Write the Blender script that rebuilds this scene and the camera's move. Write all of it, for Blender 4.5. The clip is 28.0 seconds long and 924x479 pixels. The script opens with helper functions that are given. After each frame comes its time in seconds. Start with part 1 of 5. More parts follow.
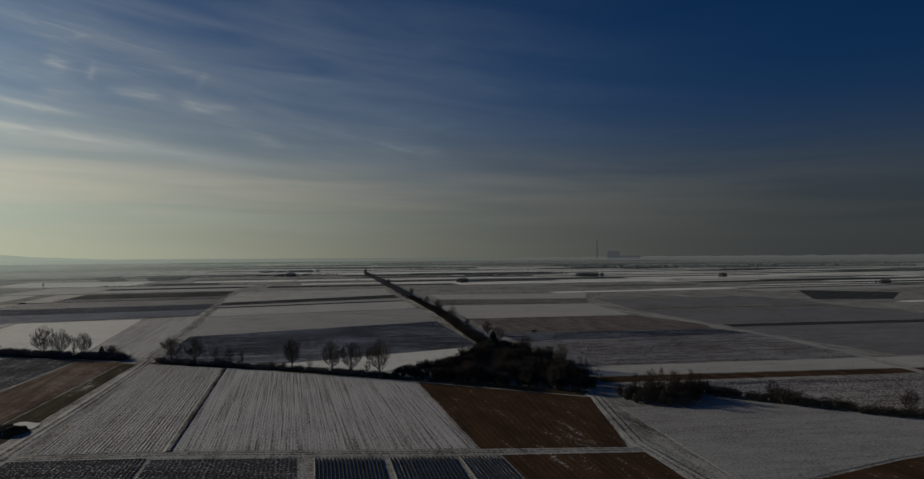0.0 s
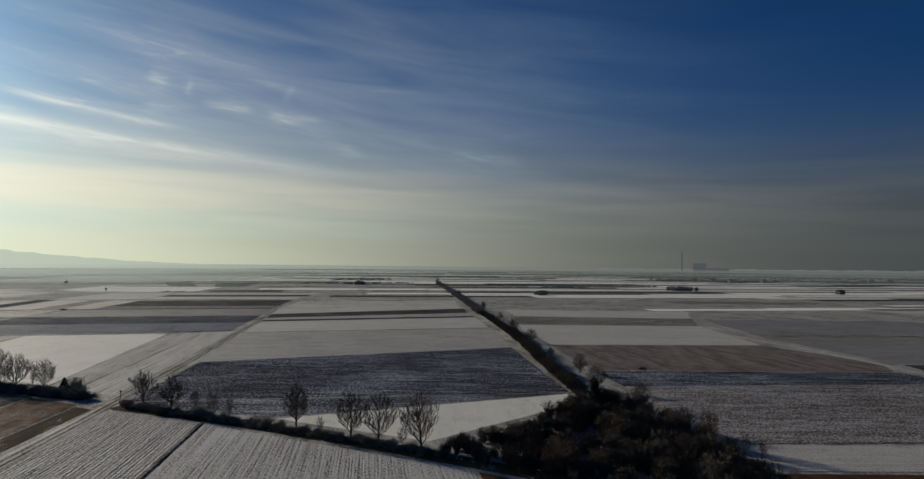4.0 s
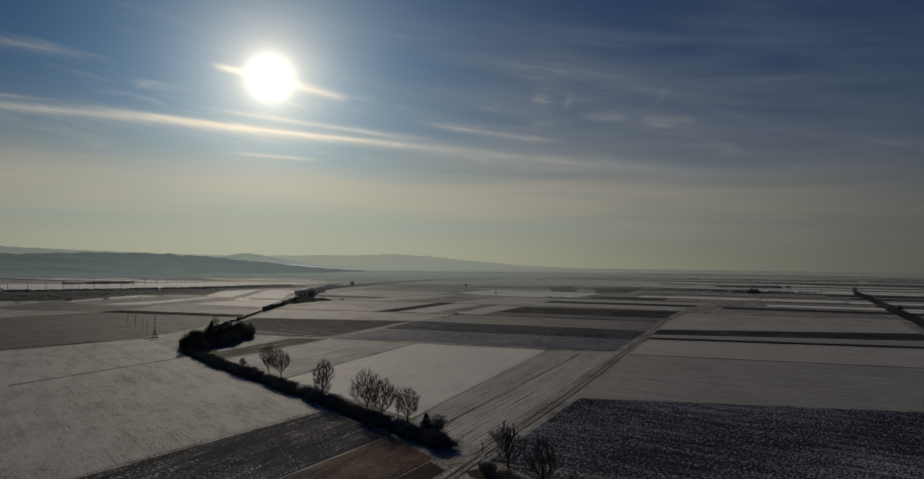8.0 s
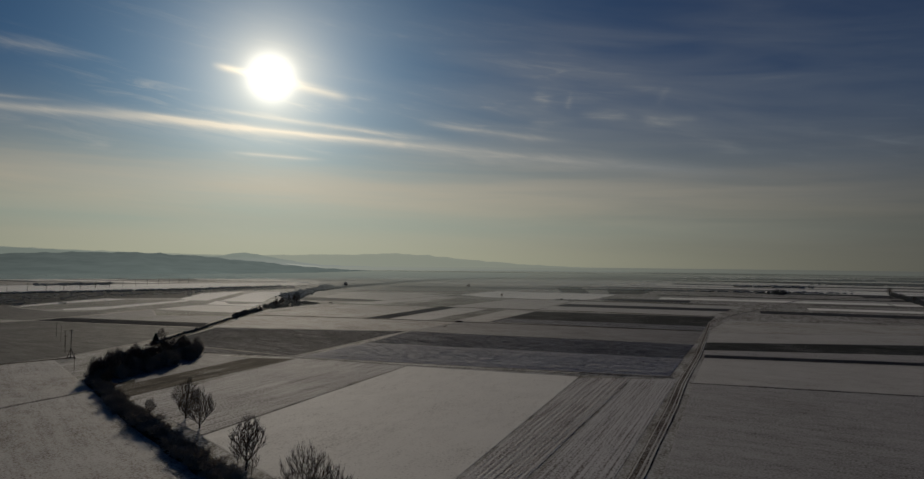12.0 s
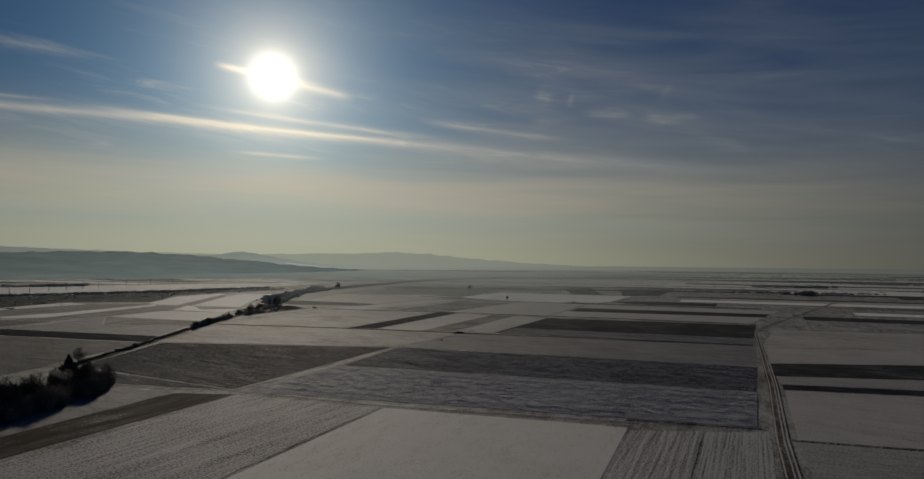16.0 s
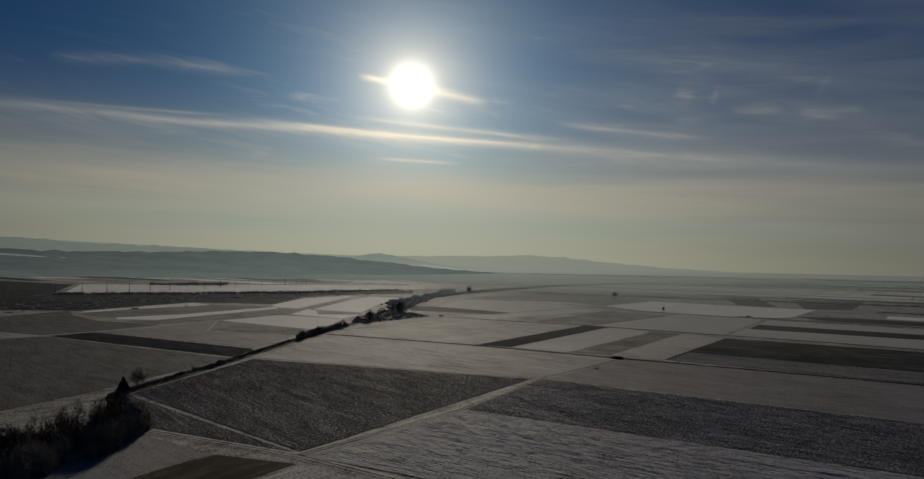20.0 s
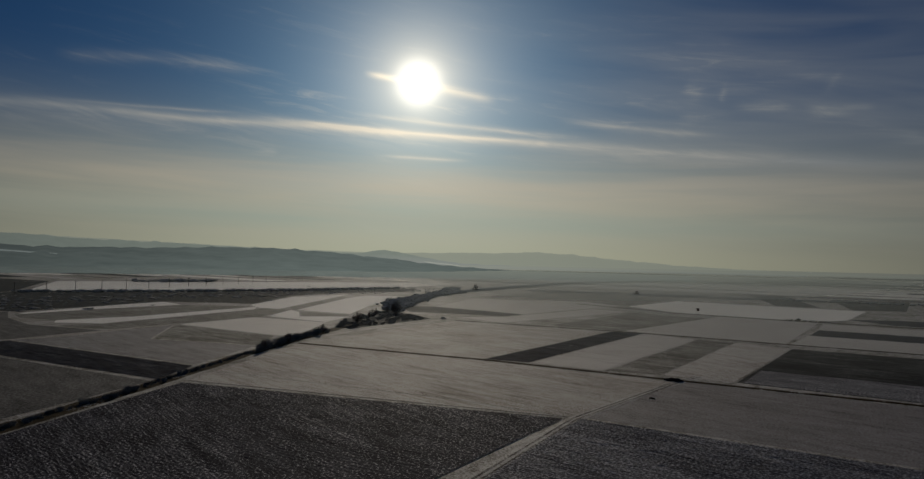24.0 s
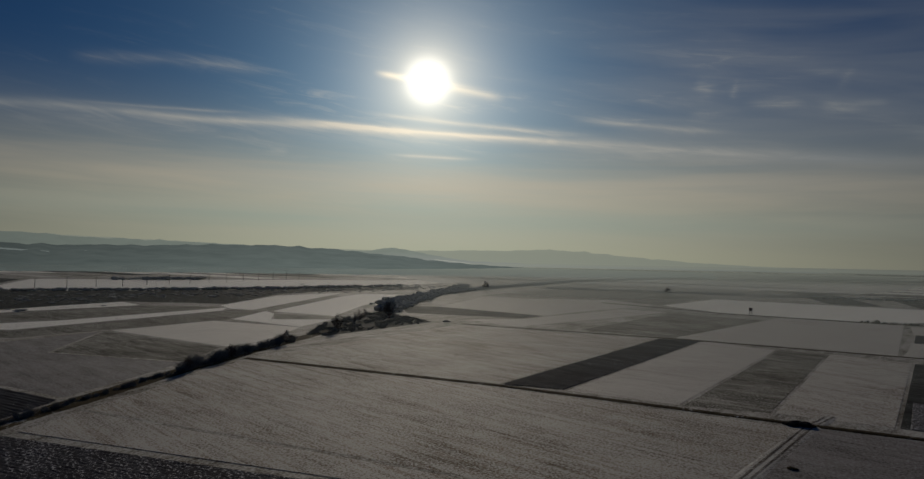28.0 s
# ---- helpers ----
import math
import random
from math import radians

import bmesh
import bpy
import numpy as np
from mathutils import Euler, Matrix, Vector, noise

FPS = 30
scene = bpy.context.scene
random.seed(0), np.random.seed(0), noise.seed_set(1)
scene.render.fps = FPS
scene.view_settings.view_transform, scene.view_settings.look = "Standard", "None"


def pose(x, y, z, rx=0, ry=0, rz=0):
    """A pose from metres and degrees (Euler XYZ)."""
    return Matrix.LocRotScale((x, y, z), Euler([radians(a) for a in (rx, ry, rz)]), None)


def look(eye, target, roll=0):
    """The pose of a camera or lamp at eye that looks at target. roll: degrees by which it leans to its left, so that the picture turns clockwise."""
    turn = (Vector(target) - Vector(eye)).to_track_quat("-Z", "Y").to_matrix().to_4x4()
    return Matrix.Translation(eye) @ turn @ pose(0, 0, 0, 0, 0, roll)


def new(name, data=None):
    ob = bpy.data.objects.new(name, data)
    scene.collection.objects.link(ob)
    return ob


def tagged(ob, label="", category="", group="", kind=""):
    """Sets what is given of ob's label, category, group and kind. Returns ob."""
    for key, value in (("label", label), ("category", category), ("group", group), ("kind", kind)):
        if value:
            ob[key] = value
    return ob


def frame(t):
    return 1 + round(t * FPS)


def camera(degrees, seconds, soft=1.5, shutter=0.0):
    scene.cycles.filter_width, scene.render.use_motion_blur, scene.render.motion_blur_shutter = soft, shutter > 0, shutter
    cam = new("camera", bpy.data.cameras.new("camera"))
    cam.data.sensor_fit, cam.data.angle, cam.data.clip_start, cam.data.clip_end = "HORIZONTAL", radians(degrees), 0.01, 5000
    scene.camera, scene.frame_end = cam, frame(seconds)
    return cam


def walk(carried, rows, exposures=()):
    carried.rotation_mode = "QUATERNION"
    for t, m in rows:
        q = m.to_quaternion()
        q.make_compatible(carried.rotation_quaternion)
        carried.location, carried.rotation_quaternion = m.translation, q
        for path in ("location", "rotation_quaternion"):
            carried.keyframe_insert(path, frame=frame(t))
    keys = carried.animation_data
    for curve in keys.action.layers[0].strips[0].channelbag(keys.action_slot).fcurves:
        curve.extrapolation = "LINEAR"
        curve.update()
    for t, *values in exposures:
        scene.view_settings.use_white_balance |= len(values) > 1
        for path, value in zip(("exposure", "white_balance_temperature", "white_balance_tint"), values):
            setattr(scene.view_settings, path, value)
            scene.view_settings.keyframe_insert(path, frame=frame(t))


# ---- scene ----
cam = camera(70.5, 28.0, soft=1.4)
PATH = [
    (0, (-7.946, -3.842, 38.655), (-7.427, -1.911, 38.701), -0.3),
    (0.5, (-6.981, 4.714, 38.833), (-6.465, 6.645, 38.884), -0.2),
    (1, (-5.212, 13.455, 38.898), (-4.694, 15.386, 38.955), -0.1),
    (1.5, (-2.754, 22.542, 38.833), (-2.232, 24.472, 38.894), -0.1),
    (2, (-0.221, 31.754, 38.66), (0.305, 33.683, 38.727), -0.0),
    (2.5, (2.355, 40.597, 38.639), (2.881, 42.525, 38.707), 0.1),
    (3, (4.802, 49.897, 38.571), (5.331, 51.825, 38.642), 0.1),
    (3.5, (6.972, 60.617, 38.616), (7.506, 62.543, 38.689), 0.2),
    (4, (9.322, 71.559, 38.376), (9.613, 73.536, 38.45), 0.6),
    (4.5, (11.25, 81.027, 38.135), (11.007, 83.011, 38.21), 1.2),
    (6.5, (5.364, 110.005, 39.752), (4.559, 111.834, 39.826), 1.2),
    (7, (2.133, 117.865, 39.947), (1.329, 119.695, 40.02), 1.1),
    (7.5, (-1.419, 126.708, 40.136), (-2.223, 128.538, 40.211), 0.8),
    (8, (-5.38, 135.747, 40.196), (-6.184, 137.577, 40.27), 0.7),
    (8.5, (-9.659, 144.568, 40.113), (-10.462, 146.398, 40.186), 0.7),
    (9, (-14.087, 153.109, 39.927), (-14.888, 154.94, 40.001), 0.8),
    (9.5, (-17.892, 161.84, 39.919), (-18.694, 163.671, 39.994), 0.8),
    (10, (-21.771, 170.545, 39.926), (-22.574, 172.375, 40.0), 0.7),
    (10.5, (-25.844, 179.151, 39.836), (-26.648, 180.981, 39.909), 0.7),
    (11, (-29.784, 187.859, 39.754), (-30.591, 189.687, 39.829), 0.7),
    (11.5, (-33.58, 196.543, 39.788), (-34.384, 198.373, 39.861), 0.6),
    (12, (-37.273, 204.953, 39.784), (-38.08, 206.781, 39.856), 0.6),
    (12.5, (-40.966, 213.019, 39.819), (-41.776, 214.846, 39.892), 0.6),
    (14.5, (-54.658, 245.398, 40.542), (-55.469, 247.225, 40.613), 0.5),
    (15, (-57.926, 253.383, 40.517), (-58.738, 255.21, 40.589), 0.5),
    (15.5, (-61.012, 261.512, 40.482), (-61.824, 263.339, 40.55), 0.5),
    (16, (-64.709, 269.851, 40.519), (-65.522, 271.677, 40.587), 0.5),
    (16.5, (-69.231, 278.27, 40.461), (-70.041, 280.097, 40.528), 0.6),
    (17, (-74.521, 286.843, 40.304), (-75.405, 288.636, 40.375), 1.0),
    (17.5, (-79.691, 296.011, 40.09), (-80.826, 297.656, 40.16), 1.2),
    (18, (-84.881, 304.592, 39.835), (-86.042, 306.22, 39.91), 1.4),
    (18.5, (-90.164, 312.469, 39.831), (-91.325, 314.096, 39.904), 1.3),
    (19, (-95.503, 320.116, 40.008), (-96.664, 321.744, 40.081), 1.2),
    (19.5, (-100.995, 327.692, 40.163), (-102.155, 329.32, 40.236), 1.1),
    (20, (-105.979, 335.766, 40.191), (-107.144, 337.39, 40.263), 1.2),
    (20.5, (-111.668, 343.518, 39.986), (-112.834, 345.141, 40.059), 1.1),
    (21, (-117.88, 351.029, 39.728), (-119.048, 352.651, 39.801), 1.1),
    (21.5, (-123.244, 357.792, 39.466), (-124.413, 359.413, 39.553), 1.1),
    (23.5, (-141.185, 385.842, 37.758), (-142.363, 387.457, 37.817), 1.3),
    (24, (-146.349, 393.686, 37.806), (-147.531, 395.298, 37.87), 1.3),
    (24.5, (-151.376, 401.94, 37.762), (-152.562, 403.549, 37.826), 0.9),
    (25, (-156.789, 410.099, 37.621), (-157.98, 411.704, 37.686), 0.9),
    (25.5, (-162.435, 418.474, 37.389), (-163.631, 420.076, 37.456), 1.0),
    (26, (-168.845, 426.999, 36.973), (-170.045, 428.597, 37.043), 1.0),
    (26.5, (-175.023, 435.158, 36.472), (-176.224, 436.755, 36.543), 0.9),
    (27, (-180.363, 442.792, 35.716), (-181.569, 444.386, 35.788), 1.0),
    (27.5, (-185.708, 450.293, 34.602), (-186.916, 451.885, 34.669), 0.9),
    (28, (-190.751, 456.986, 33.312), (-191.958, 458.58, 33.371), 1.1),
]
EXPOSURES = [(0, -0.2, 6350, 6), (0.5, 0.2, 6350, 6), (1, 0.42, 6350, 6), (2, 0.5, 6350, 6), (3.5, 0.55, 6350, 6), (4, 0.5, 6350, 6), (4.5, 0.12, 6420, 8), (5.5, -0.5, 6500, 10), (6.5, -0.7, 6500, 10), (14, -0.7, 6500, 10), (16, -0.74, 6500, 10), (28, -0.76, 6500, 10)]
walk(cam, [(t, look(eye, target, roll)) for t, eye, target, roll in PATH], EXPOSURES)

# ---- light and air ----
SUN_AZ, SUN_EL = -40.4, 15.2
sun_dir = Vector((math.sin(radians(SUN_AZ)) * math.cos(radians(SUN_EL)), math.cos(radians(SUN_AZ)) * math.cos(radians(SUN_EL)), math.sin(radians(SUN_EL))))

sun_data = bpy.data.lights.new("sun", "SUN")
sun_data.energy, sun_data.angle, sun_data.color = 2.65, radians(0.9), (1.0, 0.885, 0.71)
sun = new("sun", sun_data)
sun.matrix_world = look(sun_dir * 900, (0, 0, 0))


class Nodes:
    """Short hand for node trees."""

    def __init__(self, tree):
        self.t = tree
        tree.nodes.clear()

    def n(self, kind):
        return self.t.nodes.new(kind)

    def put(self, socket, v):
        if isinstance(v, bpy.types.NodeSocket):
            self.t.links.new(v, socket)
        elif v is not None:
            if socket.type == "RGBA" and len(v) == 3:
                v = (*v, 1)
            socket.default_value = v

    def m(self, op, a, b=None, c=None, clamp=False):
        node = self.n("ShaderNodeMath")
        node.operation, node.use_clamp = op, clamp
        for s, v in zip(node.inputs, (a, b, c)):
            self.put(s, v)
        return node.outputs[0]

    def ramp(self, x, a, b, c=0.0, d=1.0, smooth=True):
        node = self.n("ShaderNodeMapRange")
        node.interpolation_type, node.clamp = "SMOOTHSTEP" if smooth else "LINEAR", True
        for s, v in zip(node.inputs, (x, a, b, c, d)):
            self.put(s, v)
        return node.outputs[0]

    def mix(self, f, a, b, blend="MIX"):
        node = self.n("ShaderNodeMix")
        node.data_type, node.blend_type = "RGBA", blend
        self.put(node.inputs[0], f), self.put(node.inputs[6], a), self.put(node.inputs[7], b)
        return node.outputs[2]

    def xyz(self, x, y, z=0.0):
        node = self.n("ShaderNodeCombineXYZ")
        for s, v in zip(node.inputs, (x, y, z)):
            self.put(s, v)
        return node.outputs[0]

    def noise(self, vec, scale, detail=3.0, rough=0.55, warp=0.0):
        node = self.n("ShaderNodeTexNoise")
        self.put(node.inputs["Vector"], vec)
        node.inputs["Scale"].default_value, node.inputs["Detail"].default_value = scale, detail
        node.inputs["Roughness"].default_value, node.inputs["Distortion"].default_value = rough, warp
        return node.outputs[0]


world = bpy.data.worlds.new("winter_sky")
world.use_nodes = True
scene.world = world
w = Nodes(world.node_tree)
sky = w.n("ShaderNodeTexSky")
sky.sky_type, sky.sun_disc, sky.sun_elevation, sky.sun_rotation = "NISHITA", False, radians(SUN_EL), radians(SUN_AZ)
sky.air_density, sky.dust_density, sky.ozone_density, sky.altitude = 1.0, 1.2, 2.0, 200.0
way = w.n("ShaderNodeTexCoord").outputs["Generated"]
split = w.n("ShaderNodeSeparateXYZ")
w.put(split.inputs[0], way)
el = w.m("MULTIPLY", w.m("ARCSINE", split.outputs[2]), 57.2958)
az = w.m("MULTIPLY", w.m("ARCTAN2", split.outputs[0], split.outputs[1]), 57.2958)
dot = w.n("ShaderNodeVectorMath")
dot.operation = "DOT_PRODUCT"
w.put(dot.inputs[0], way), w.put(dot.inputs[1], sun_dir)
theta = w.m("MULTIPLY", w.m("ARCCOSINE", w.m("MINIMUM", dot.outputs["Value"], 1.0)), 57.2958)


def fall(x, width, power=1.0):
    """exp(-(x / width) ** power)"""
    return w.m("EXPONENT", w.m("MULTIPLY", w.m("POWER", w.m("DIVIDE", x, width), power), -1.0))


wide, near_glow, aureole, ice_glow = fall(theta, 34.0, 1.6), fall(theta, 11.5, 1.3), fall(theta, 2.9), fall(theta, 14.5, 1.3)
up = w.m("MAXIMUM", el, 0.0)
blue = w.n("ShaderNodeMixRGB")
blue.blend_type = "MULTIPLY"
w.put(blue.inputs[0], 1.0), w.put(blue.inputs[1], sky.outputs[0]), w.put(blue.inputs[2], (0.0033, 0.012, 0.0258))
# haze that thickens towards the horizon and scatters the light forwards
low_wide = fall(theta, 36.0, 2.0)
haze = w.m("MULTIPLY", fall(up, 9.3, 2.6), 0.94)
veil = w.mix(low_wide, w.mix(fall(theta, 68.0, 4.0), (0.04, 0.044, 0.046), (0.11, 0.104, 0.093)), (0.66, 0.67, 0.505))
sky_col = w.mix(haze, blue.outputs[0], veil)
# layered thin stratus low over the land: a warm band, a greenish gap under it, and a yellow rim on the horizon
plane = w.xyz(w.m("MULTIPLY", az, 0.018), w.m("ADD", w.m("MULTIPLY", el, 0.24), w.m("MULTIPLY", az, 0.006)))
layers = w.ramp(w.noise(plane, 2.6, 4.0, 0.5, 0.3), 0.34, 0.64)
tilted = w.m("ADD", el, w.m("MULTIPLY", w.m("ADD", az, 40.0), 0.012))
strata = w.m("MULTIPLY", layers, w.m("MULTIPLY", fall(w.m("ABSOLUTE", w.m("SUBTRACT", el, 5.5)), 3.6, 2.0), w.m("ADD", w.m("MULTIPLY", wide, 0.97), 0.03)))
sky_col = w.mix(w.m("MULTIPLY", strata, 0.42), sky_col, (0.72, 0.6, 0.43))
gap = w.m("MULTIPLY", fall(w.m("ABSOLUTE", w.m("SUBTRACT", tilted, 3.4)), 1.1, 2.0), low_wide)
sky_col = w.mix(w.m("MULTIPLY", gap, 0.32), sky_col, (0.38, 0.5, 0.45))
warm = w.m("MULTIPLY", fall(w.m("ABSOLUTE", w.m("SUBTRACT", tilted, 6.2)), 1.5, 2.0), low_wide)
sky_col = w.mix(w.m("MULTIPLY", warm, 0.32), sky_col, (0.84, 0.68, 0.49))
sky_col = w.mix(w.m("MULTIPLY", w.m("MULTIPLY", fall(up, 1.5, 1.6), low_wide), 0.4), sky_col, (0.64, 0.62, 0.4))
# cirrus: fine combed noise, and single streaks along arcs of the sky
comb = w.xyz(w.m("ADD", w.m("MULTIPLY", az, 0.07), w.m("MULTIPLY", el, 0.12)), w.m("ADD", w.m("MULTIPLY", el, 0.42), w.m("MULTIPLY", az, 0.035)))
tex = w.noise(comb, 3.2, 7.0, 0.62, 0.7)
soft = w.noise(comb, 0.9, 4.0, 0.5, 0.5)
cirrus = w.m("MULTIPLY", w.ramp(tex, 0.48, 0.78), w.ramp(soft, 0.42, 0.7))
cirrus = w.m("MULTIPLY", cirrus, w.m("MULTIPLY", fall(w.m("ABSOLUTE", w.m("SUBTRACT", az, -30.0)), 46.0, 4.0), fall(w.m("ABSOLUTE", w.m("SUBTRACT", el, 12.5)), 7.5, 2.0)))
cirrus = w.m("MULTIPLY", cirrus, 0.42)
thin = w.m("MULTIPLY", fall(w.m("ABSOLUTE", w.m("ADD", az, 3.0)), 24.0, 2.0), fall(w.m("ABSOLUTE", w.m("SUBTRACT", el, 13.0)), 9.0, 2.0))
cirrus = w.m("ADD", cirrus, w.m("MULTIPLY", thin, w.m("MULTIPLY", w.ramp(soft, -0.1, 0.95), 0.76)))


def streak(a0, e0, a1, e1, width, strength, ends=0.25, ragged=0.5):
    """A streak of ice cloud from one direction to another, feathered at both ends."""
    global cirrus
    length = math.hypot(a1 - a0, e1 - e0)
    ux, uy = (a1 - a0) / length, (e1 - e0) / length
    da, de = w.m("SUBTRACT", az, a0), w.m("SUBTRACT", el, e0)
    along = w.m("DIVIDE", w.m("ADD", w.m("MULTIPLY", da, ux), w.m("MULTIPLY", de, uy)), length)
    across = w.m("ADD", w.m("MULTIPLY", da, -uy), w.m("MULTIPLY", de, ux))
    across = w.m("ABSOLUTE", w.m("ADD", across, w.m("MULTIPLY", w.m("SUBTRACT", soft, 0.5), width * 2.2)))
    body = fall(across, width, 1.6)
    span = w.m("MULTIPLY", w.ramp(along, 0.0, ends), w.ramp(along, 1.0, 1.0 - ends))
    body = w.m("MULTIPLY", w.m("MULTIPLY", body, span), w.m("ADD", w.m("MULTIPLY", w.ramp(tex, 0.35, 0.7), ragged), 1.0 - ragged))
    cirrus = w.m("ADD", cirrus, w.m("MULTIPLY", body, strength))


# the long bright streak under the sun, rising from the west and sinking away to the north
streak(-96, 9.0, -62, 11.25, 0.34, 0.8, 0.3, 0.4)
streak(-72, 10.75, -40, 11.2, 0.3, 1.0, 0.35, 0.3)
streak(-58, 11.6, -22, 10.0, 0.34, 1.1, 0.35, 0.35)
streak(-36, 10.9, 3, 7.3, 0.42, 0.75, 0.3, 0.45)
streak(-52, 11.45, -28, 10.35, 0.13, 0.9, 0.3, 0.2)
streak(-74, 10.3, -56, 10.2, 0.55, 0.5, 0.35, 0.7)
streak(-70, 11.2, -54, 11.75, 0.12, 0.55, 0.35, 0.4)
streak(-60, 10.7, -34, 9.9, 0.8, 0.3, 0.4, 0.7)
streak(-30, 9.6, -8, 8.2, 0.75, 0.3, 0.4, 0.7)
streak(-48, 12.6, -24, 10.6, 0.2, 0.75, 0.4, 0.4)
streak(-44.5, 8.95, -35.2, 8.65, 0.13, 0.85, 0.4, 0.3)
streak(-28.5, 12.25, -12.8, 10.3, 0.26, 0.6, 0.35, 0.4)
# hooked wisps to the north
streak(-8.8, 12.35, -5.0, 11.55, 0.42, 0.75, 0.4, 0.75)
streak(-7.0, 11.9, 0.5, 8.9, 0.42, 0.55, 0.35, 0.8)
streak(-6.4, 12.3, -3.6, 11.9, 0.22, 0.5, 0.4, 0.8)
streak(-18.5, 12.2, -13.0, 12.2, 0.3, 0.5, 0.4, 0.8)
streak(-14.2, 12.55, -9.0, 12.45, 0.36, 0.65, 0.4, 0.7)
streak(-17.8, 14.9, -16.0, 13.6, 0.5, 0.5, 0.4, 0.9)
streak(-14.4, 14.9, -14.9, 12.9, 0.26, 0.35, 0.4, 0.9)
streak(-5.8, 15.2, -7.4, 13.2, 0.3, 0.3, 0.4, 0.9)
streak(6.5, 9.5, 14.5, 8.8, 0.6, 0.38, 0.35, 0.8)
streak(-20, 13.6, -6, 14.8, 0.8, 0.2, 0.4, 0.9)
# fibres beside the sun, and faint ones west of it
streak(-45.4, 15.75, -41.0, 15.2, 0.22, 1.3, 0.4, 0.2)
streak(-40, 15.1, -33.2, 13.8, 0.3, 0.9, 0.3, 0.3)
streak(-69, 14.4, -61, 15.25, 0.4, 0.4, 0.35, 0.6)
streak(-64, 15.35, -53, 15.2, 0.4, 0.4, 0.35, 0.6)
ice = w.mix(ice_glow, w.mix(wide, (0.135, 0.18, 0.235), (0.54, 0.53, 0.475)), (1.2, 1.08, 0.88))
sky_col = w.mix(w.m("MULTIPLY", cirrus, 0.7, clamp=True), sky_col, ice)
# the sun, spread by the thin cloud in front of it
sky_col = w.mix(1.0, sky_col, w.mix(w.m("MULTIPLY", near_glow, 0.23), (0, 0, 0), (0.74, 0.84, 0.84)), "ADD")
sky_col = w.mix(1.0, sky_col, w.mix(w.m("MULTIPLY", aureole, 2.0), (0, 0, 0), (1.0, 0.8, 0.49)), "ADD")
sky_col = w.mix(1.0, sky_col, w.mix(fall(theta, 1.42, 2.1), (0, 0, 0), (2.4, 2.3, 2.05)), "ADD")
back = w.n("ShaderNodeBackground")
w.put(back.inputs[0], sky_col), w.put(back.inputs[1], 1.0)
w.put(w.n("ShaderNodeOutputWorld").inputs[0], back.outputs[0])

# ---- materials ----


def shader(name):
    mat = bpy.data.materials.new(name)
    mat.use_nodes = True
    g = Nodes(mat.node_tree)
    bsdf = g.n("ShaderNodeBsdfPrincipled")
    g.put(g.n("ShaderNodeOutputMaterial").inputs[0], bsdf.outputs[0])
    return mat, g, bsdf


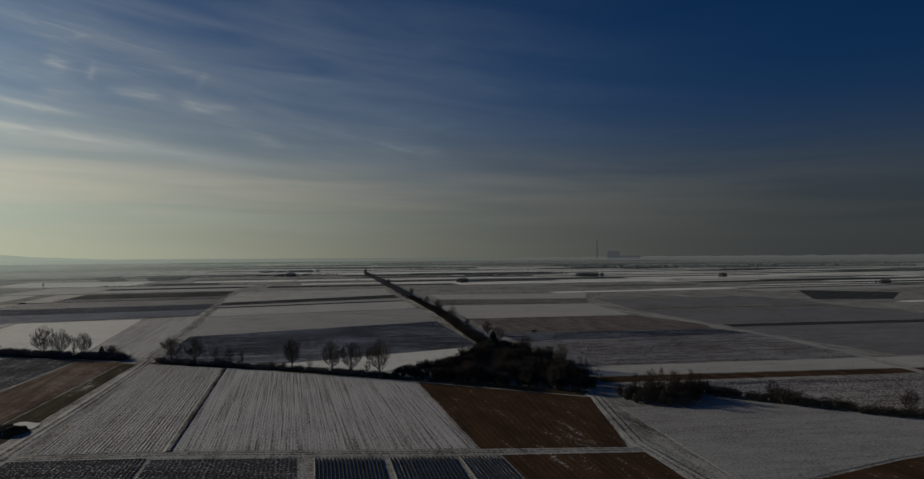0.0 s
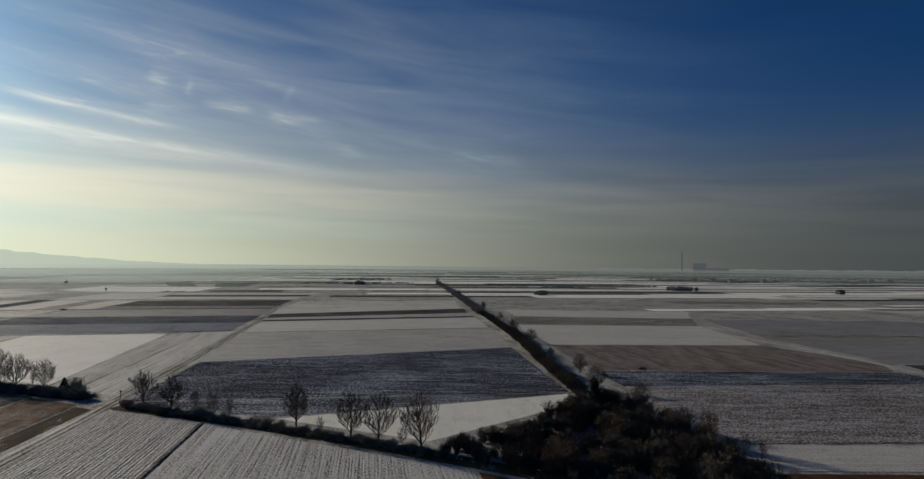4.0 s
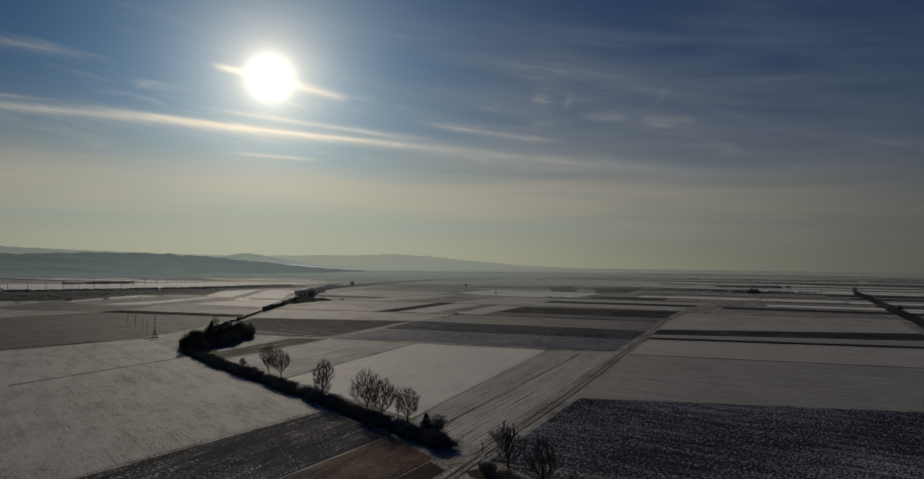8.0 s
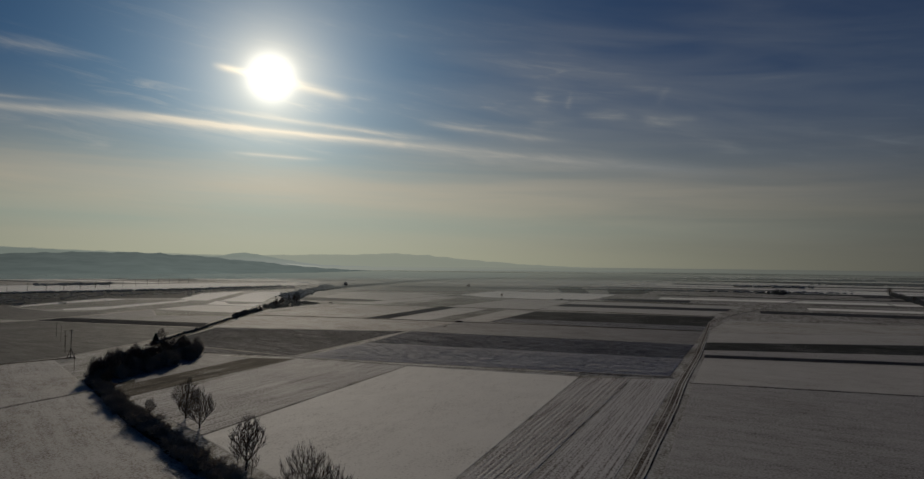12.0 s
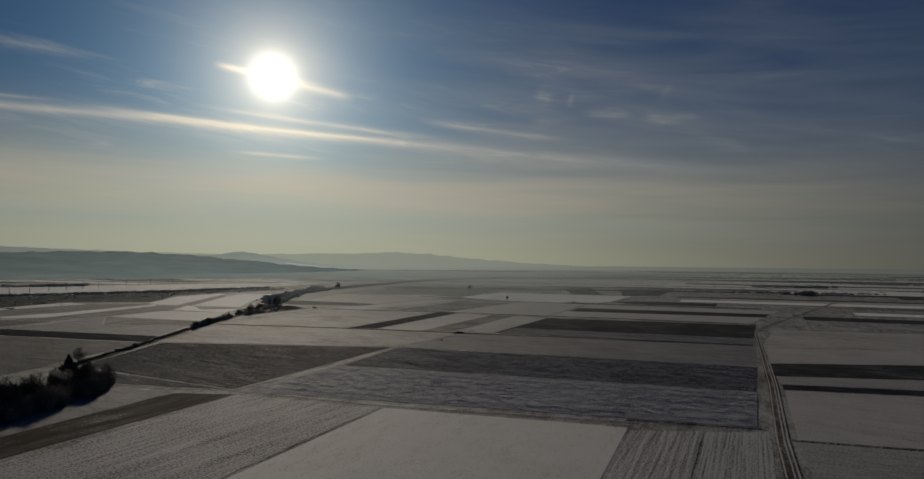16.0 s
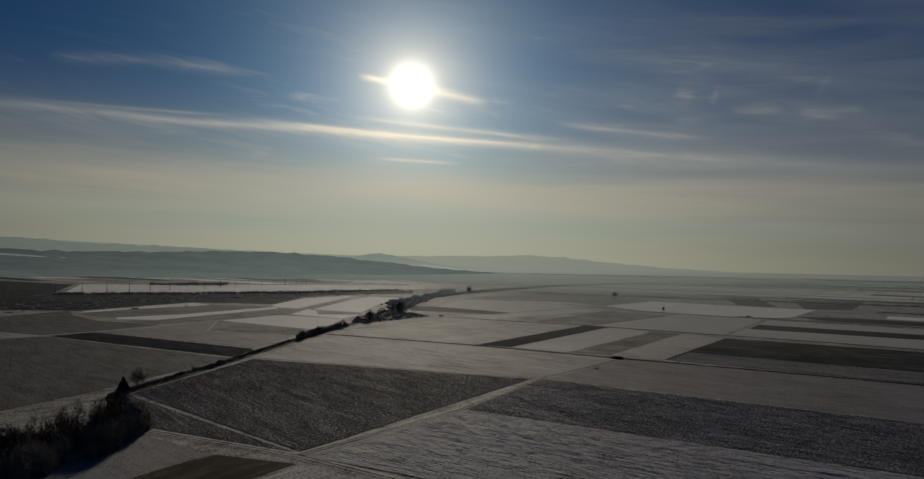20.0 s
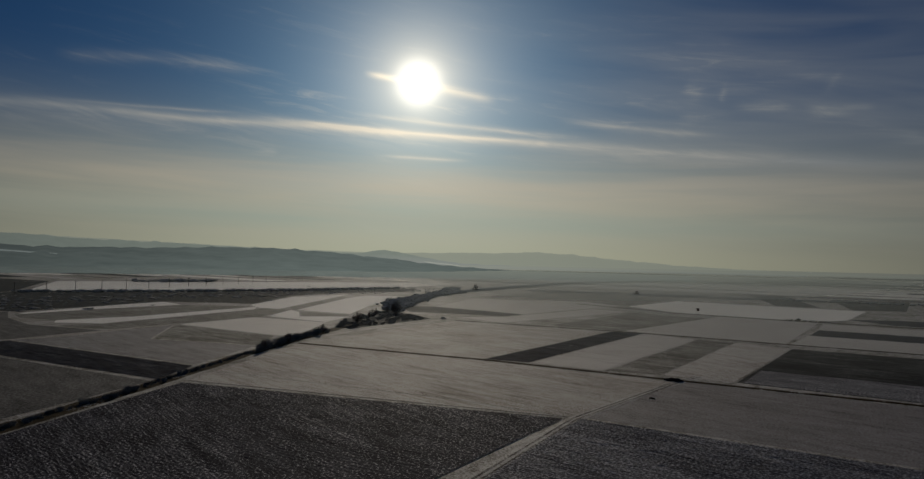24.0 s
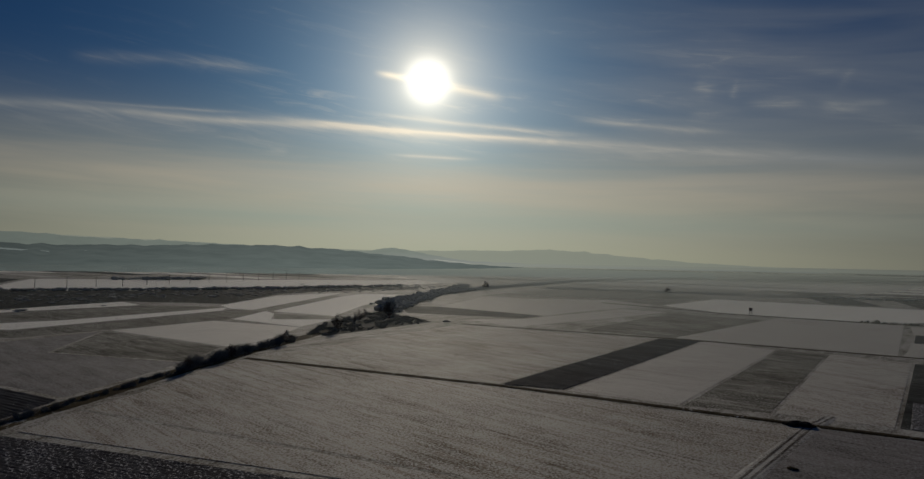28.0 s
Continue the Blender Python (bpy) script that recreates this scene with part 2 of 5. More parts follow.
def field_mat(name, soil, snow=0.5, rows=0.0, pitch=1.0, clod=1.6, turn=0.0, patch=0.35, snow_col=(0.47, 0.465, 0.445), crisp=0.16, clump=0.2):
    """Farm soil or stubble under broken snow. snow: the part that is white; rows: how far tilled rows show, pitch metres apart, running along y turned by turn degrees."""
    mat, g, b = shader(name)
    place = g.n("ShaderNodeTexCoord").outputs["Object"]
    turned = g.n("ShaderNodeVectorRotate")
    turned.rotation_type = "Z_AXIS"
    g.put(turned.inputs["Vector"], place), g.put(turned.inputs["Angle"], radians(-turn))
    axes = g.n("ShaderNodeSeparateXYZ")
    g.put(axes.inputs[0], turned.outputs[0])
    across, along = axes.outputs[0], axes.outputs[1]
    line = g.noise(g.xyz(g.m("DIVIDE", across, pitch), g.m("MULTIPLY", along, 0.02)), 1.0, 2.0, 0.5)
    fine = g.noise(g.xyz(g.m("MULTIPLY", across, 1.0), g.m("MULTIPLY", along, 0.85)), clod, 5.0, 0.62)
    broad = g.noise(place, 0.028, 4.0, 0.55, 0.4)
    mid = g.noise(g.xyz(g.m("MULTIPLY", across, 0.22), g.m("MULTIPLY", along, 0.05)), 1.0, 3.0, 0.6)
    total = g.m("ADD", g.m("MULTIPLY", g.m("SUBTRACT", fine, 0.5), 1.35), g.m("MULTIPLY", g.m("SUBTRACT", broad, 0.5), patch * 1.6))
    total = g.m("ADD", total, g.m("MULTIPLY", g.m("SUBTRACT", line, 0.5), rows))
    total = g.m("ADD", total, g.m("MULTIPLY", g.m("SUBTRACT", mid, 0.5), patch * 1.7))
    clumps = g.noise(g.xyz(across, g.m("MULTIPLY", along, 0.45)), 0.55, 3.0, 0.6)
    total = g.m("ADD", total, g.m("MULTIPLY", g.m("SUBTRACT", clumps, 0.5), clump + patch * (clump > 0.1)))
    at = (0.5 - snow) * 0.85
    mask = g.ramp(total, at - crisp, at + crisp)
    dark = g.mix(g.m("ADD", g.m("MULTIPLY", g.noise(place, 0.35, 4.0, 0.6), 0.5), g.m("MULTIPLY", g.ramp(mid, 0.3, 0.7), 0.5)), [c * 0.4 for c in soil], [c * 1.45 for c in soil])
    white = g.mix(g.noise(place, 0.11, 5.0, 0.6), [c * 0.8 for c in snow_col], snow_col)
    g.put(b.inputs["Base Color"], g.mix(mask, dark, white))
    b.inputs["Roughness"].default_value = 0.85
    g.put(b.inputs["Specular IOR Level"], g.m("ADD", g.m("MULTIPLY", mask, 0.5), 0.008))
    bump = g.n("ShaderNodeBump")
    bump.inputs["Strength"].default_value, bump.inputs["Distance"].default_value = 0.6, 0.12
    g.put(bump.inputs["Height"], g.m("ADD", fine, g.m("MULTIPLY", line, rows)))
    g.put(b.inputs["Normal"], bump.outputs[0])
    return mat


def plain_mat(name, col, rough=0.8, grain=4.0, spread=0.35, metal=0.0, bump_size=0.0):
    mat, g, b = shader(name)
    place = g.n("ShaderNodeTexCoord").outputs["Object"]
    info = g.n("ShaderNodeObjectInfo").outputs["Random"]
    tone = g.m("ADD", g.m("MULTIPLY", g.noise(place, grain, 5.0, 0.6), 0.7), g.m("MULTIPLY", info, 0.3))
    g.put(b.inputs["Base Color"], g.mix(tone, [c * (1 - spread) for c in col], [c * (1 + spread) for c in col]))
    b.inputs["Roughness"].default_value, b.inputs["Metallic"].default_value, b.inputs["Specular IOR Level"].default_value = rough, metal, 0.25 if rough < 0.85 else 0.05
    if bump_size:
        bump = g.n("ShaderNodeBump")
        bump.inputs["Strength"].default_value, bump.inputs["Distance"].default_value = 0.7, bump_size
        g.put(bump.inputs["Height"], g.noise(place, grain * 2, 5.0, 0.6))
        g.put(b.inputs["Normal"], bump.outputs[0])
    return mat


SOIL, LOAM, BROWN, STRAW, CROP = (0.078, 0.077, 0.084), (0.115, 0.088, 0.076), (0.064, 0.034, 0.018), (0.2, 0.155, 0.115), (0.1, 0.094, 0.074)
# the bluish snow tint imitates sky-lit shade between plough clods
SHADED_SNOW, PURE = (0.44, 0.455, 0.49), (0.74, 0.71, 0.65)
M_GROUND = field_mat("thin_snow_on_stubble", STRAW, 0.6, 0.2, 0.8, 1.9, 62.0, 0.22, snow_col=(0.5, 0.485, 0.455), crisp=0.26)
M_BALK = field_mat("grassy_balk", (0.12, 0.1, 0.075), 0.48, 0.2, 2.0, 1.8, 0.0, 0.3, crisp=0.3)
M_SNOW = field_mat("smooth_snow", STRAW, 0.86, 0.1, 1.5, 1.8, 0.0, 0.25, snow_col=PURE, crisp=0.35)
# far snow whitened to imitate low sunlight scattered forwards off it
M_SNOW_FAR = field_mat("whitened_far_snow", STRAW, 0.9, 0.15, 3.0, 0.6, 80.0, 0.25, snow_col=(0.92, 0.9, 0.84), crisp=0.4)
M_SNOW_X = field_mat("wind_combed_snow", STRAW, 0.68, 0.3, 0.9, 2.2, 84.0, 0.16, snow_col=(0.48, 0.465, 0.44), crisp=0.26, clump=0.12)
# dull snow with stubble, darkened further to imitate light falling off sideways
M_DULL = field_mat("dimmed_dull_snow", (0.125, 0.108, 0.104), 0.5, 0.2, 0.9, 2.2, 84.0, 0.14, snow_col=(0.245, 0.245, 0.26), crisp=0.28)
M_BLOOM = field_mat("old_snow_with_stubble", (0.15, 0.13, 0.12), 0.6, 0.2, 0.9, 2.2, 84.0, 0.14, snow_col=(0.4, 0.388, 0.38), crisp=0.28)
M_MEADOW = field_mat("snow_dusted_meadow", (0.066, 0.064, 0.06), 0.2, 0.15, 1.2, 1.4, 84.0, 0.1, snow_col=(0.28, 0.285, 0.3), crisp=0.45, clump=0.05)
M_ROWS = field_mat("snow_in_tilled_rows", LOAM, 0.6, 0.8, 0.5, 2.0, 0.0, 0.1, snow_col=(0.52, 0.505, 0.5), crisp=0.18, clump=0.06)
M_ROWS_WIDE = field_mat("snow_in_wide_rows", LOAM, 0.56, 0.5, 0.5, 2.2, 0.0, 0.1, snow_col=(0.54, 0.52, 0.505), crisp=0.2, clump=0.08)
M_ROWS_X = field_mat("snow_in_cross_rows", LOAM, 0.46, 0.3, 0.5, 1.8, 84.0, 0.15, snow_col=(0.5, 0.485, 0.48), crisp=0.14)
M_ROWS_PALE = field_mat("pale_snow_in_rows", LOAM, 0.66, 0.25, 0.5, 1.8, 84.0, 0.12, snow_col=(0.54, 0.52, 0.5), crisp=0.16)
M_COMBED = field_mat("combed_stubble_snow", STRAW, 0.55, 0.4, 0.9, 2.4, 82.0, 0.13, snow_col=(0.45, 0.435, 0.41), crisp=0.15, clump=0.12)
M_MUD = field_mat("muddy_track", (0.085, 0.064, 0.05), 0.33, 0.2, 1.0, 1.8, 0.0, 0.2, crisp=0.2)
# soil and snow tinted blue to imitate shade among the furrows
M_PLOUGH = field_mat("dark_plough_with_snow", (0.056, 0.06, 0.075), 0.38, 0.4, 0.6, 1.9, 80.0, 0.16, snow_col=(0.54, 0.58, 0.67), crisp=0.07, clump=0.08)
M_PLOUGH_MID = field_mat("half_white_plough", (0.1, 0.098, 0.106), 0.4, 0.3, 0.6, 2.0, 80.0, 0.08, snow_col=SHADED_SNOW, crisp=0.12, clump=0.08)
M_PLOUGH_Y = field_mat("dark_plough_lengthwise", SOIL, 0.28, 0.6, 0.5, 1.6, 0.0, 0.15, snow_col=SHADED_SNOW, crisp=0.1)
M_PLOUGH_W = field_mat("speckled_plough", (0.055, 0.054, 0.062), 0.33, 0.3, 0.5, 2.0, 75.0, 0.08, snow_col=(0.5, 0.5, 0.53), crisp=0.09, clump=0.06)
M_DARK = field_mat("dark_soil", (0.056, 0.057, 0.064), 0.14, 0.3, 0.6, 1.7, 80.0, 0.25, snow_col=SHADED_SNOW, crisp=0.12)
M_BROWN = field_mat("brown_soil", BROWN, 0.0, 0.9, 1.0, 1.6, 0.0, 0.4, crisp=0.22)
M_PINK = field_mat("brown_stubble", (0.15, 0.09, 0.058), 0.17, 0.4, 0.5, 2.6, 0.0, 0.2, crisp=0.3)
M_PINK_DULL = field_mat("dull_pinkish_stubble", (0.125, 0.098, 0.086), 0.3, 0.4, 0.5, 2.6, 0.0, 0.15, snow_col=(0.36, 0.34, 0.33), crisp=0.3)
M_GREY = field_mat("snow_dusted_crop", CROP, 0.32, 0.3, 0.5, 2.2, 85.0, 0.2, crisp=0.3)
M_DUSK = field_mat("dark_crop", (0.05, 0.052, 0.051), 0.13, 0.2, 0.6, 2.2, 85.0, 0.3, crisp=0.25)
M_OLIVE = field_mat("olive_brown_stubble", (0.085, 0.07, 0.05), 0.12, 0.4, 0.6, 2.5, 0.0, 0.3, crisp=0.25)
M_GRASS = field_mat("winter_grass", (0.062, 0.048, 0.028), 0.13, 0.2, 2.0, 1.4, 0.0, 0.6, crisp=0.1)
M_TRACK = field_mat("frozen_track", (0.13, 0.105, 0.085), 0.58, 0.3, 2.0, 2.0, 0.0, 0.2, crisp=0.25)
M_RUT = field_mat("rutted_mud", (0.085, 0.07, 0.058), 0.36, 0.1, 2.0, 2.0, 0.0, 0.2, crisp=0.2)
M_FILM = plain_mat("black_mulch_film", (0.016, 0.015, 0.015), 0.86, 3.0, 0.5)
M_BARK = plain_mat("bark", (0.07, 0.056, 0.045), 0.9, 5.0, 0.4)
M_TWIG = plain_mat("twigs", (0.09, 0.067, 0.05), 0.9, 3.0, 0.4)
M_BUSH = plain_mat("bush_twigs", (0.07, 0.06, 0.048), 0.9, 1.5, 0.5)
M_CORE = plain_mat("inner_bush", (0.06, 0.054, 0.045), 0.95, 1.0, 0.5)
# hedge twigs a step paler than the bushes, imitating haze before them
M_HEDGE = plain_mat("hedge_twigs", (0.26, 0.225, 0.18), 0.9, 1.5, 0.5)
M_HEDGE_CORE = plain_mat("inner_hedge", (0.22, 0.2, 0.165), 0.95, 1.0, 0.5)
# distant bush twigs and cores greyed further to imitate haze
M_HAZED = plain_mat("haze_paled_bush_twigs", (0.2, 0.2, 0.19), 0.9, 1.5, 0.4)
M_HAZED_CORE = plain_mat("inner_haze_paled_bush", (0.15, 0.155, 0.153), 0.95, 1.0, 0.4)
# far woods and scrub: base colour paled to imitate haze
M_FAR_TWIG = plain_mat("haze_paled_wood_twigs", (0.3, 0.31, 0.305), 0.95, 0.05, 0.3)
M_SCRUB_TWIG = plain_mat("haze_paled_scrub_twigs", (0.33, 0.34, 0.335), 0.95, 0.05, 0.3)
M_SCRUB = field_mat("dark_scrub_land", (0.038, 0.043, 0.045), 0.05, 0.3, 6.0, 0.4, 60.0, 0.5, crisp=0.2)
M_NEEDLE = plain_mat("spruce_needles", (0.022, 0.034, 0.02), 0.8, 3.0, 0.4)
M_POLE = plain_mat("weathered_pole", (0.12, 0.1, 0.085), 0.85, 6.0, 0.3)
M_STEEL = plain_mat("galvanised_steel", (0.3, 0.3, 0.3), 0.5, 6.0, 0.2, 0.8)
M_HEAP = plain_mat("dung_heap", (0.035, 0.027, 0.02), 0.95, 1.5, 0.5, 0.0, 0.2)
M_PAINT = plain_mat("dark_paint", (0.03, 0.032, 0.038), 0.7, 2.0, 0.1)
M_TYRE = plain_mat("tyre", (0.02, 0.02, 0.02), 0.9, 5.0, 0.2)
M_BOARD = plain_mat("grey_boards", (0.11, 0.085, 0.065), 0.9, 3.0, 0.3)
M_ROOF = plain_mat("dark_roof", (0.06, 0.045, 0.04), 0.8, 2.0, 0.3)
M_WALL = plain_mat("pale_render", (0.2, 0.19, 0.18), 0.85, 0.5, 0.15)
M_ICE, gi, bi = shader("ditch_ice")
bi.inputs["Base Color"].default_value, bi.inputs["Roughness"].default_value, bi.inputs["Specular IOR Level"].default_value = (0.2, 0.23, 0.26, 1), 0.04, 0.6
gb = gi.n("ShaderNodeBump")
gb.inputs["Strength"].default_value = 0.1
gi.put(gb.inputs["Height"], gi.noise(gi.n("ShaderNodeTexCoord").outputs["Object"], 0.8, 3.0)), gi.put(bi.inputs["Normal"], gb.outputs[0])
M_GLASS, gg, bg = shader("window_glass")
bg.inputs["Base Color"].default_value, bg.inputs["Roughness"].default_value = (0.03, 0.035, 0.04, 1), 0.35


def painted_haze_mat(name, air, away, spread=0.12, rough_scale=0.004, width=44.0, foot_air=0.0):
    """Far land with the haze before it painted as its own glow: air towards the sun, away on the other side."""
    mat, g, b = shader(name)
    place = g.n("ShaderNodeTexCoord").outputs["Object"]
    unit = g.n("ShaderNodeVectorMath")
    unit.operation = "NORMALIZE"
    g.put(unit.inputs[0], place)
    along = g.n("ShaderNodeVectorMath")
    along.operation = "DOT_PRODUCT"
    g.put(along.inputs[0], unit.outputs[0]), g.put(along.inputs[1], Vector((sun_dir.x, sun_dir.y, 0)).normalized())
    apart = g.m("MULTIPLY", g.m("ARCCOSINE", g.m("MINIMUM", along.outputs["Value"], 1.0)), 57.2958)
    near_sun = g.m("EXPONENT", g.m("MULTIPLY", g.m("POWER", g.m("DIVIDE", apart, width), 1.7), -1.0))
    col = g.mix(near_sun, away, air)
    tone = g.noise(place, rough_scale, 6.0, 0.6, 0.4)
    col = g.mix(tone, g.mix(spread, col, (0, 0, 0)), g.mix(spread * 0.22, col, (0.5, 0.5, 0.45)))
    # low slopes paled by foot_air to imitate haze lying in the valley
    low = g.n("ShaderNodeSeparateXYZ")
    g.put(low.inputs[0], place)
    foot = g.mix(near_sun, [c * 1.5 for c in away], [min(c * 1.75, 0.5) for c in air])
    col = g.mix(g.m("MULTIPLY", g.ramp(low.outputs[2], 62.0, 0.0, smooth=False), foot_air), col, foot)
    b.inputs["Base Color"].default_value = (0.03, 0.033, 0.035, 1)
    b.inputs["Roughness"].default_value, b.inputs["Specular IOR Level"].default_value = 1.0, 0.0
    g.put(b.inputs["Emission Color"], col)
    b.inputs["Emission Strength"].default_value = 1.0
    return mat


# far hills, woods, snow and concrete: haze painted on as emission
M_HILL = painted_haze_mat("hazy_wooded_hill", (0.185, 0.235, 0.22), (0.026, 0.04, 0.043), 0.5, 0.014, width=21.0, foot_air=0.1)
M_HILL_B = painted_haze_mat("hazier_ridge", (0.34, 0.39, 0.335), (0.065, 0.088, 0.086), 0.2, 0.008, width=34.0, foot_air=0.5)
M_HILL_C = painted_haze_mat("faintest_ridge", (0.43, 0.46, 0.37), (0.07, 0.08, 0.085), 0.04, 0.002)
M_HILL_SNOW = painted_haze_mat("hazy_snow_slope", (0.58, 0.61, 0.52), (0.16, 0.18, 0.18), 0.06, 0.004)
M_HILL_PALE = painted_haze_mat("hazy_pale_slope", (0.3, 0.345, 0.325), (0.09, 0.11, 0.115), 0.1, 0.01, width=30.0)
M_PLANT = painted_haze_mat("hazy_concrete", (0.09, 0.09, 0.088), (0.052, 0.057, 0.063), 0.02, 0.01)
M_RIM = painted_haze_mat("hazy_far_woods", (0.42, 0.43, 0.34), (0.075, 0.077, 0.076), 0.06, 0.003)
M_FARWOOD = painted_haze_mat("hazy_far_trees", (0.13, 0.15, 0.15), (0.045, 0.055, 0.065), 0.1, 0.01)



def clearer_west(g, amount):
    """Thins the painted haze sheets towards the hills in the west."""
    axes = g.n("ShaderNodeSeparateXYZ")
    g.put(axes.inputs[0], g.n("ShaderNodeTexCoord").outputs["Object"])
    bearing = g.m("MULTIPLY", g.m("ARCTAN2", axes.outputs[0], axes.outputs[1]), 57.2958)
    return g.m("MULTIPLY", amount, g.ramp(bearing, -56.0, -30.0, 0.15, 1.0))


# added see-through sheet that imitates aerial haze over the fields
M_HAZE_SHEET = bpy.data.materials.new("near_haze_sheet")
M_HAZE_SHEET.use_nodes = True
g = Nodes(M_HAZE_SHEET.node_tree)
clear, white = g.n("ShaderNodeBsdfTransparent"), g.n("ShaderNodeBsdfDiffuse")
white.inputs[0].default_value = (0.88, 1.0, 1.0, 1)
# normal fixed towards the sun, so the sheet shades as bright as sunlit haze
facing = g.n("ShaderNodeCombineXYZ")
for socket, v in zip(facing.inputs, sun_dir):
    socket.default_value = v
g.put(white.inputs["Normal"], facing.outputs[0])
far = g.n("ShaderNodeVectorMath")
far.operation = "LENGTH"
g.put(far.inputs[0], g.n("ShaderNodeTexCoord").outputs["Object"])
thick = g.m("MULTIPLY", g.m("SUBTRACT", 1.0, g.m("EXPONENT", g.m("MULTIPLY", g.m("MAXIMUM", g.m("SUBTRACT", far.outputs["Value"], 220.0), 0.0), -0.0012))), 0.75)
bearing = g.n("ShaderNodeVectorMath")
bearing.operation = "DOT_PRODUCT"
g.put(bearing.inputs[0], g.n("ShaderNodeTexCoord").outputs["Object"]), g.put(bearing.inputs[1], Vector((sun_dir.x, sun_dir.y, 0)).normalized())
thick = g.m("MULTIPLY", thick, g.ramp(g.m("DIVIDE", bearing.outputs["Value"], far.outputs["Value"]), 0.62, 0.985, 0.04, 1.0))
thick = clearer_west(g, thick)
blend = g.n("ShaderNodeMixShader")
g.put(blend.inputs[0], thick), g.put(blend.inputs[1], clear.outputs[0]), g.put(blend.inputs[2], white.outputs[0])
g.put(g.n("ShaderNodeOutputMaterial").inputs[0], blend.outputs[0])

# added sheet that glows to imitate sunlit haze, brightest towards the sun
M_GLOW_SHEET = bpy.data.materials.new("glowing_haze_sheet")
M_GLOW_SHEET.use_nodes = True
g = Nodes(M_GLOW_SHEET.node_tree)
clear, glow = g.n("ShaderNodeBsdfTransparent"), g.n("ShaderNodeEmission")
place = g.n("ShaderNodeTexCoord").outputs["Object"]
far = g.n("ShaderNodeVectorMath")
far.operation = "LENGTH"
g.put(far.inputs[0], place)
bearing = g.n("ShaderNodeVectorMath")
bearing.operation = "DOT_PRODUCT"
g.put(bearing.inputs[0], place), g.put(bearing.inputs[1], Vector((sun_dir.x, sun_dir.y, 0)).normalized())
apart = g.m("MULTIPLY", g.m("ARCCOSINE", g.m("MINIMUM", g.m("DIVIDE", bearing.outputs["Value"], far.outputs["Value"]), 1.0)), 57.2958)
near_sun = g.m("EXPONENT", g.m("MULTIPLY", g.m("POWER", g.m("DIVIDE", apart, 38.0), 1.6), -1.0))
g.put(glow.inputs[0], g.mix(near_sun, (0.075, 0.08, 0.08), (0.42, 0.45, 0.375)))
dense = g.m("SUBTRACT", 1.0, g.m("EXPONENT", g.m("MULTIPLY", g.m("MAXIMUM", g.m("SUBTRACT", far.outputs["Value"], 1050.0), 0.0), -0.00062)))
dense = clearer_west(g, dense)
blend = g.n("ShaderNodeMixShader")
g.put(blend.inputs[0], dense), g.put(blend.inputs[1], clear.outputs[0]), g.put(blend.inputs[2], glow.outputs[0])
g.put(g.n("ShaderNodeOutputMaterial").inputs[0], blend.outputs[0])

# ---- mesh tools ----


def mesh_of(name, verts, faces, mat, smooth=False):
    me = bpy.data.meshes.new(name)
    me.from_pydata([tuple(v) for v in verts], [], [tuple(f) for f in faces])
    me.materials.append(mat)
    if smooth:
        me.polygons.foreach_set("use_smooth", [True] * len(me.polygons))
    me.update()
    return me


def thing(name, data, label, category, group="", kind="", at=None):
    ob = tagged(new(name, data), label, category, group, kind)
    if at is not None:
        ob.matrix_basis = at
    return ob


def part(name, data, parent, at=None, label=""):
    ob = new(name, data)
    ob.parent = parent
    if at is not None:
        ob.matrix_basis = at
    if label:
        ob["label"] = label
    return ob


def from_bm(name, bm, mat, smooth=False):
    me = bpy.data.meshes.new(name)
    bm.to_mesh(me)
    bm.free()
    me.materials.append(mat)
    if smooth:
        me.polygons.foreach_set("use_smooth", [True] * len(me.polygons))
    return me


def box_mesh(name, size, mat, centre=(0, 0, 0), bevel=0.0):
    bm = bmesh.new()
    bmesh.ops.create_cube(bm, size=1.0)
    bmesh.ops.scale(bm, vec=size, verts=bm.verts)
    bmesh.ops.translate(bm, vec=centre, verts=bm.verts)
    if bevel:
        bmesh.ops.bevel(bm, geom=bm.edges[:], offset=bevel, segments=2, affect="EDGES", profile=0.5)
    return from_bm(name, bm, mat)


class Tubes:
    """Collects tapered tubes and small blades into one mesh."""

    def __init__(self):
        self.v, self.f = [], []

    def tube(self, a, b, ra, rb, sides=3):
        axis = (b - a).normalized()
        side = axis.cross(Vector((0.31, 0.77, 0.56))).normalized()
        other = axis.cross(side)
        k = len(self.v)
        for p, r in ((a, ra), (b, rb)):
            for i in range(sides):
                t = 2 * math.pi * i / sides
                self.v.append(p + side * (math.cos(t) * r) + other * (math.sin(t) * r))
        for i in range(sides):
            j = (i + 1) % sides
            self.f.append((k + i, k + j, k + sides + j, k + sides + i))

    def blade(self, p, size, rng):
        d = Vector((rng.gauss(0, 1), rng.gauss(0, 1), rng.gauss(0, 1))).normalized()
        e = d.orthogonal().normalized() * (size * rng.uniform(0.3, 0.6))
        d = d * size
        k = len(self.v)
        self.v += [p - d, p + e, p + d, p - e]
        self.f.append((k, k + 1, k + 2, k + 3))


rng = random.Random(7)

# ---- ground, fields and tracks ----
ring, spokes = [40, 150, 400, 900, 1800, 3200, 5200], 64
gv, gf = [(-90, 330, 0)], []
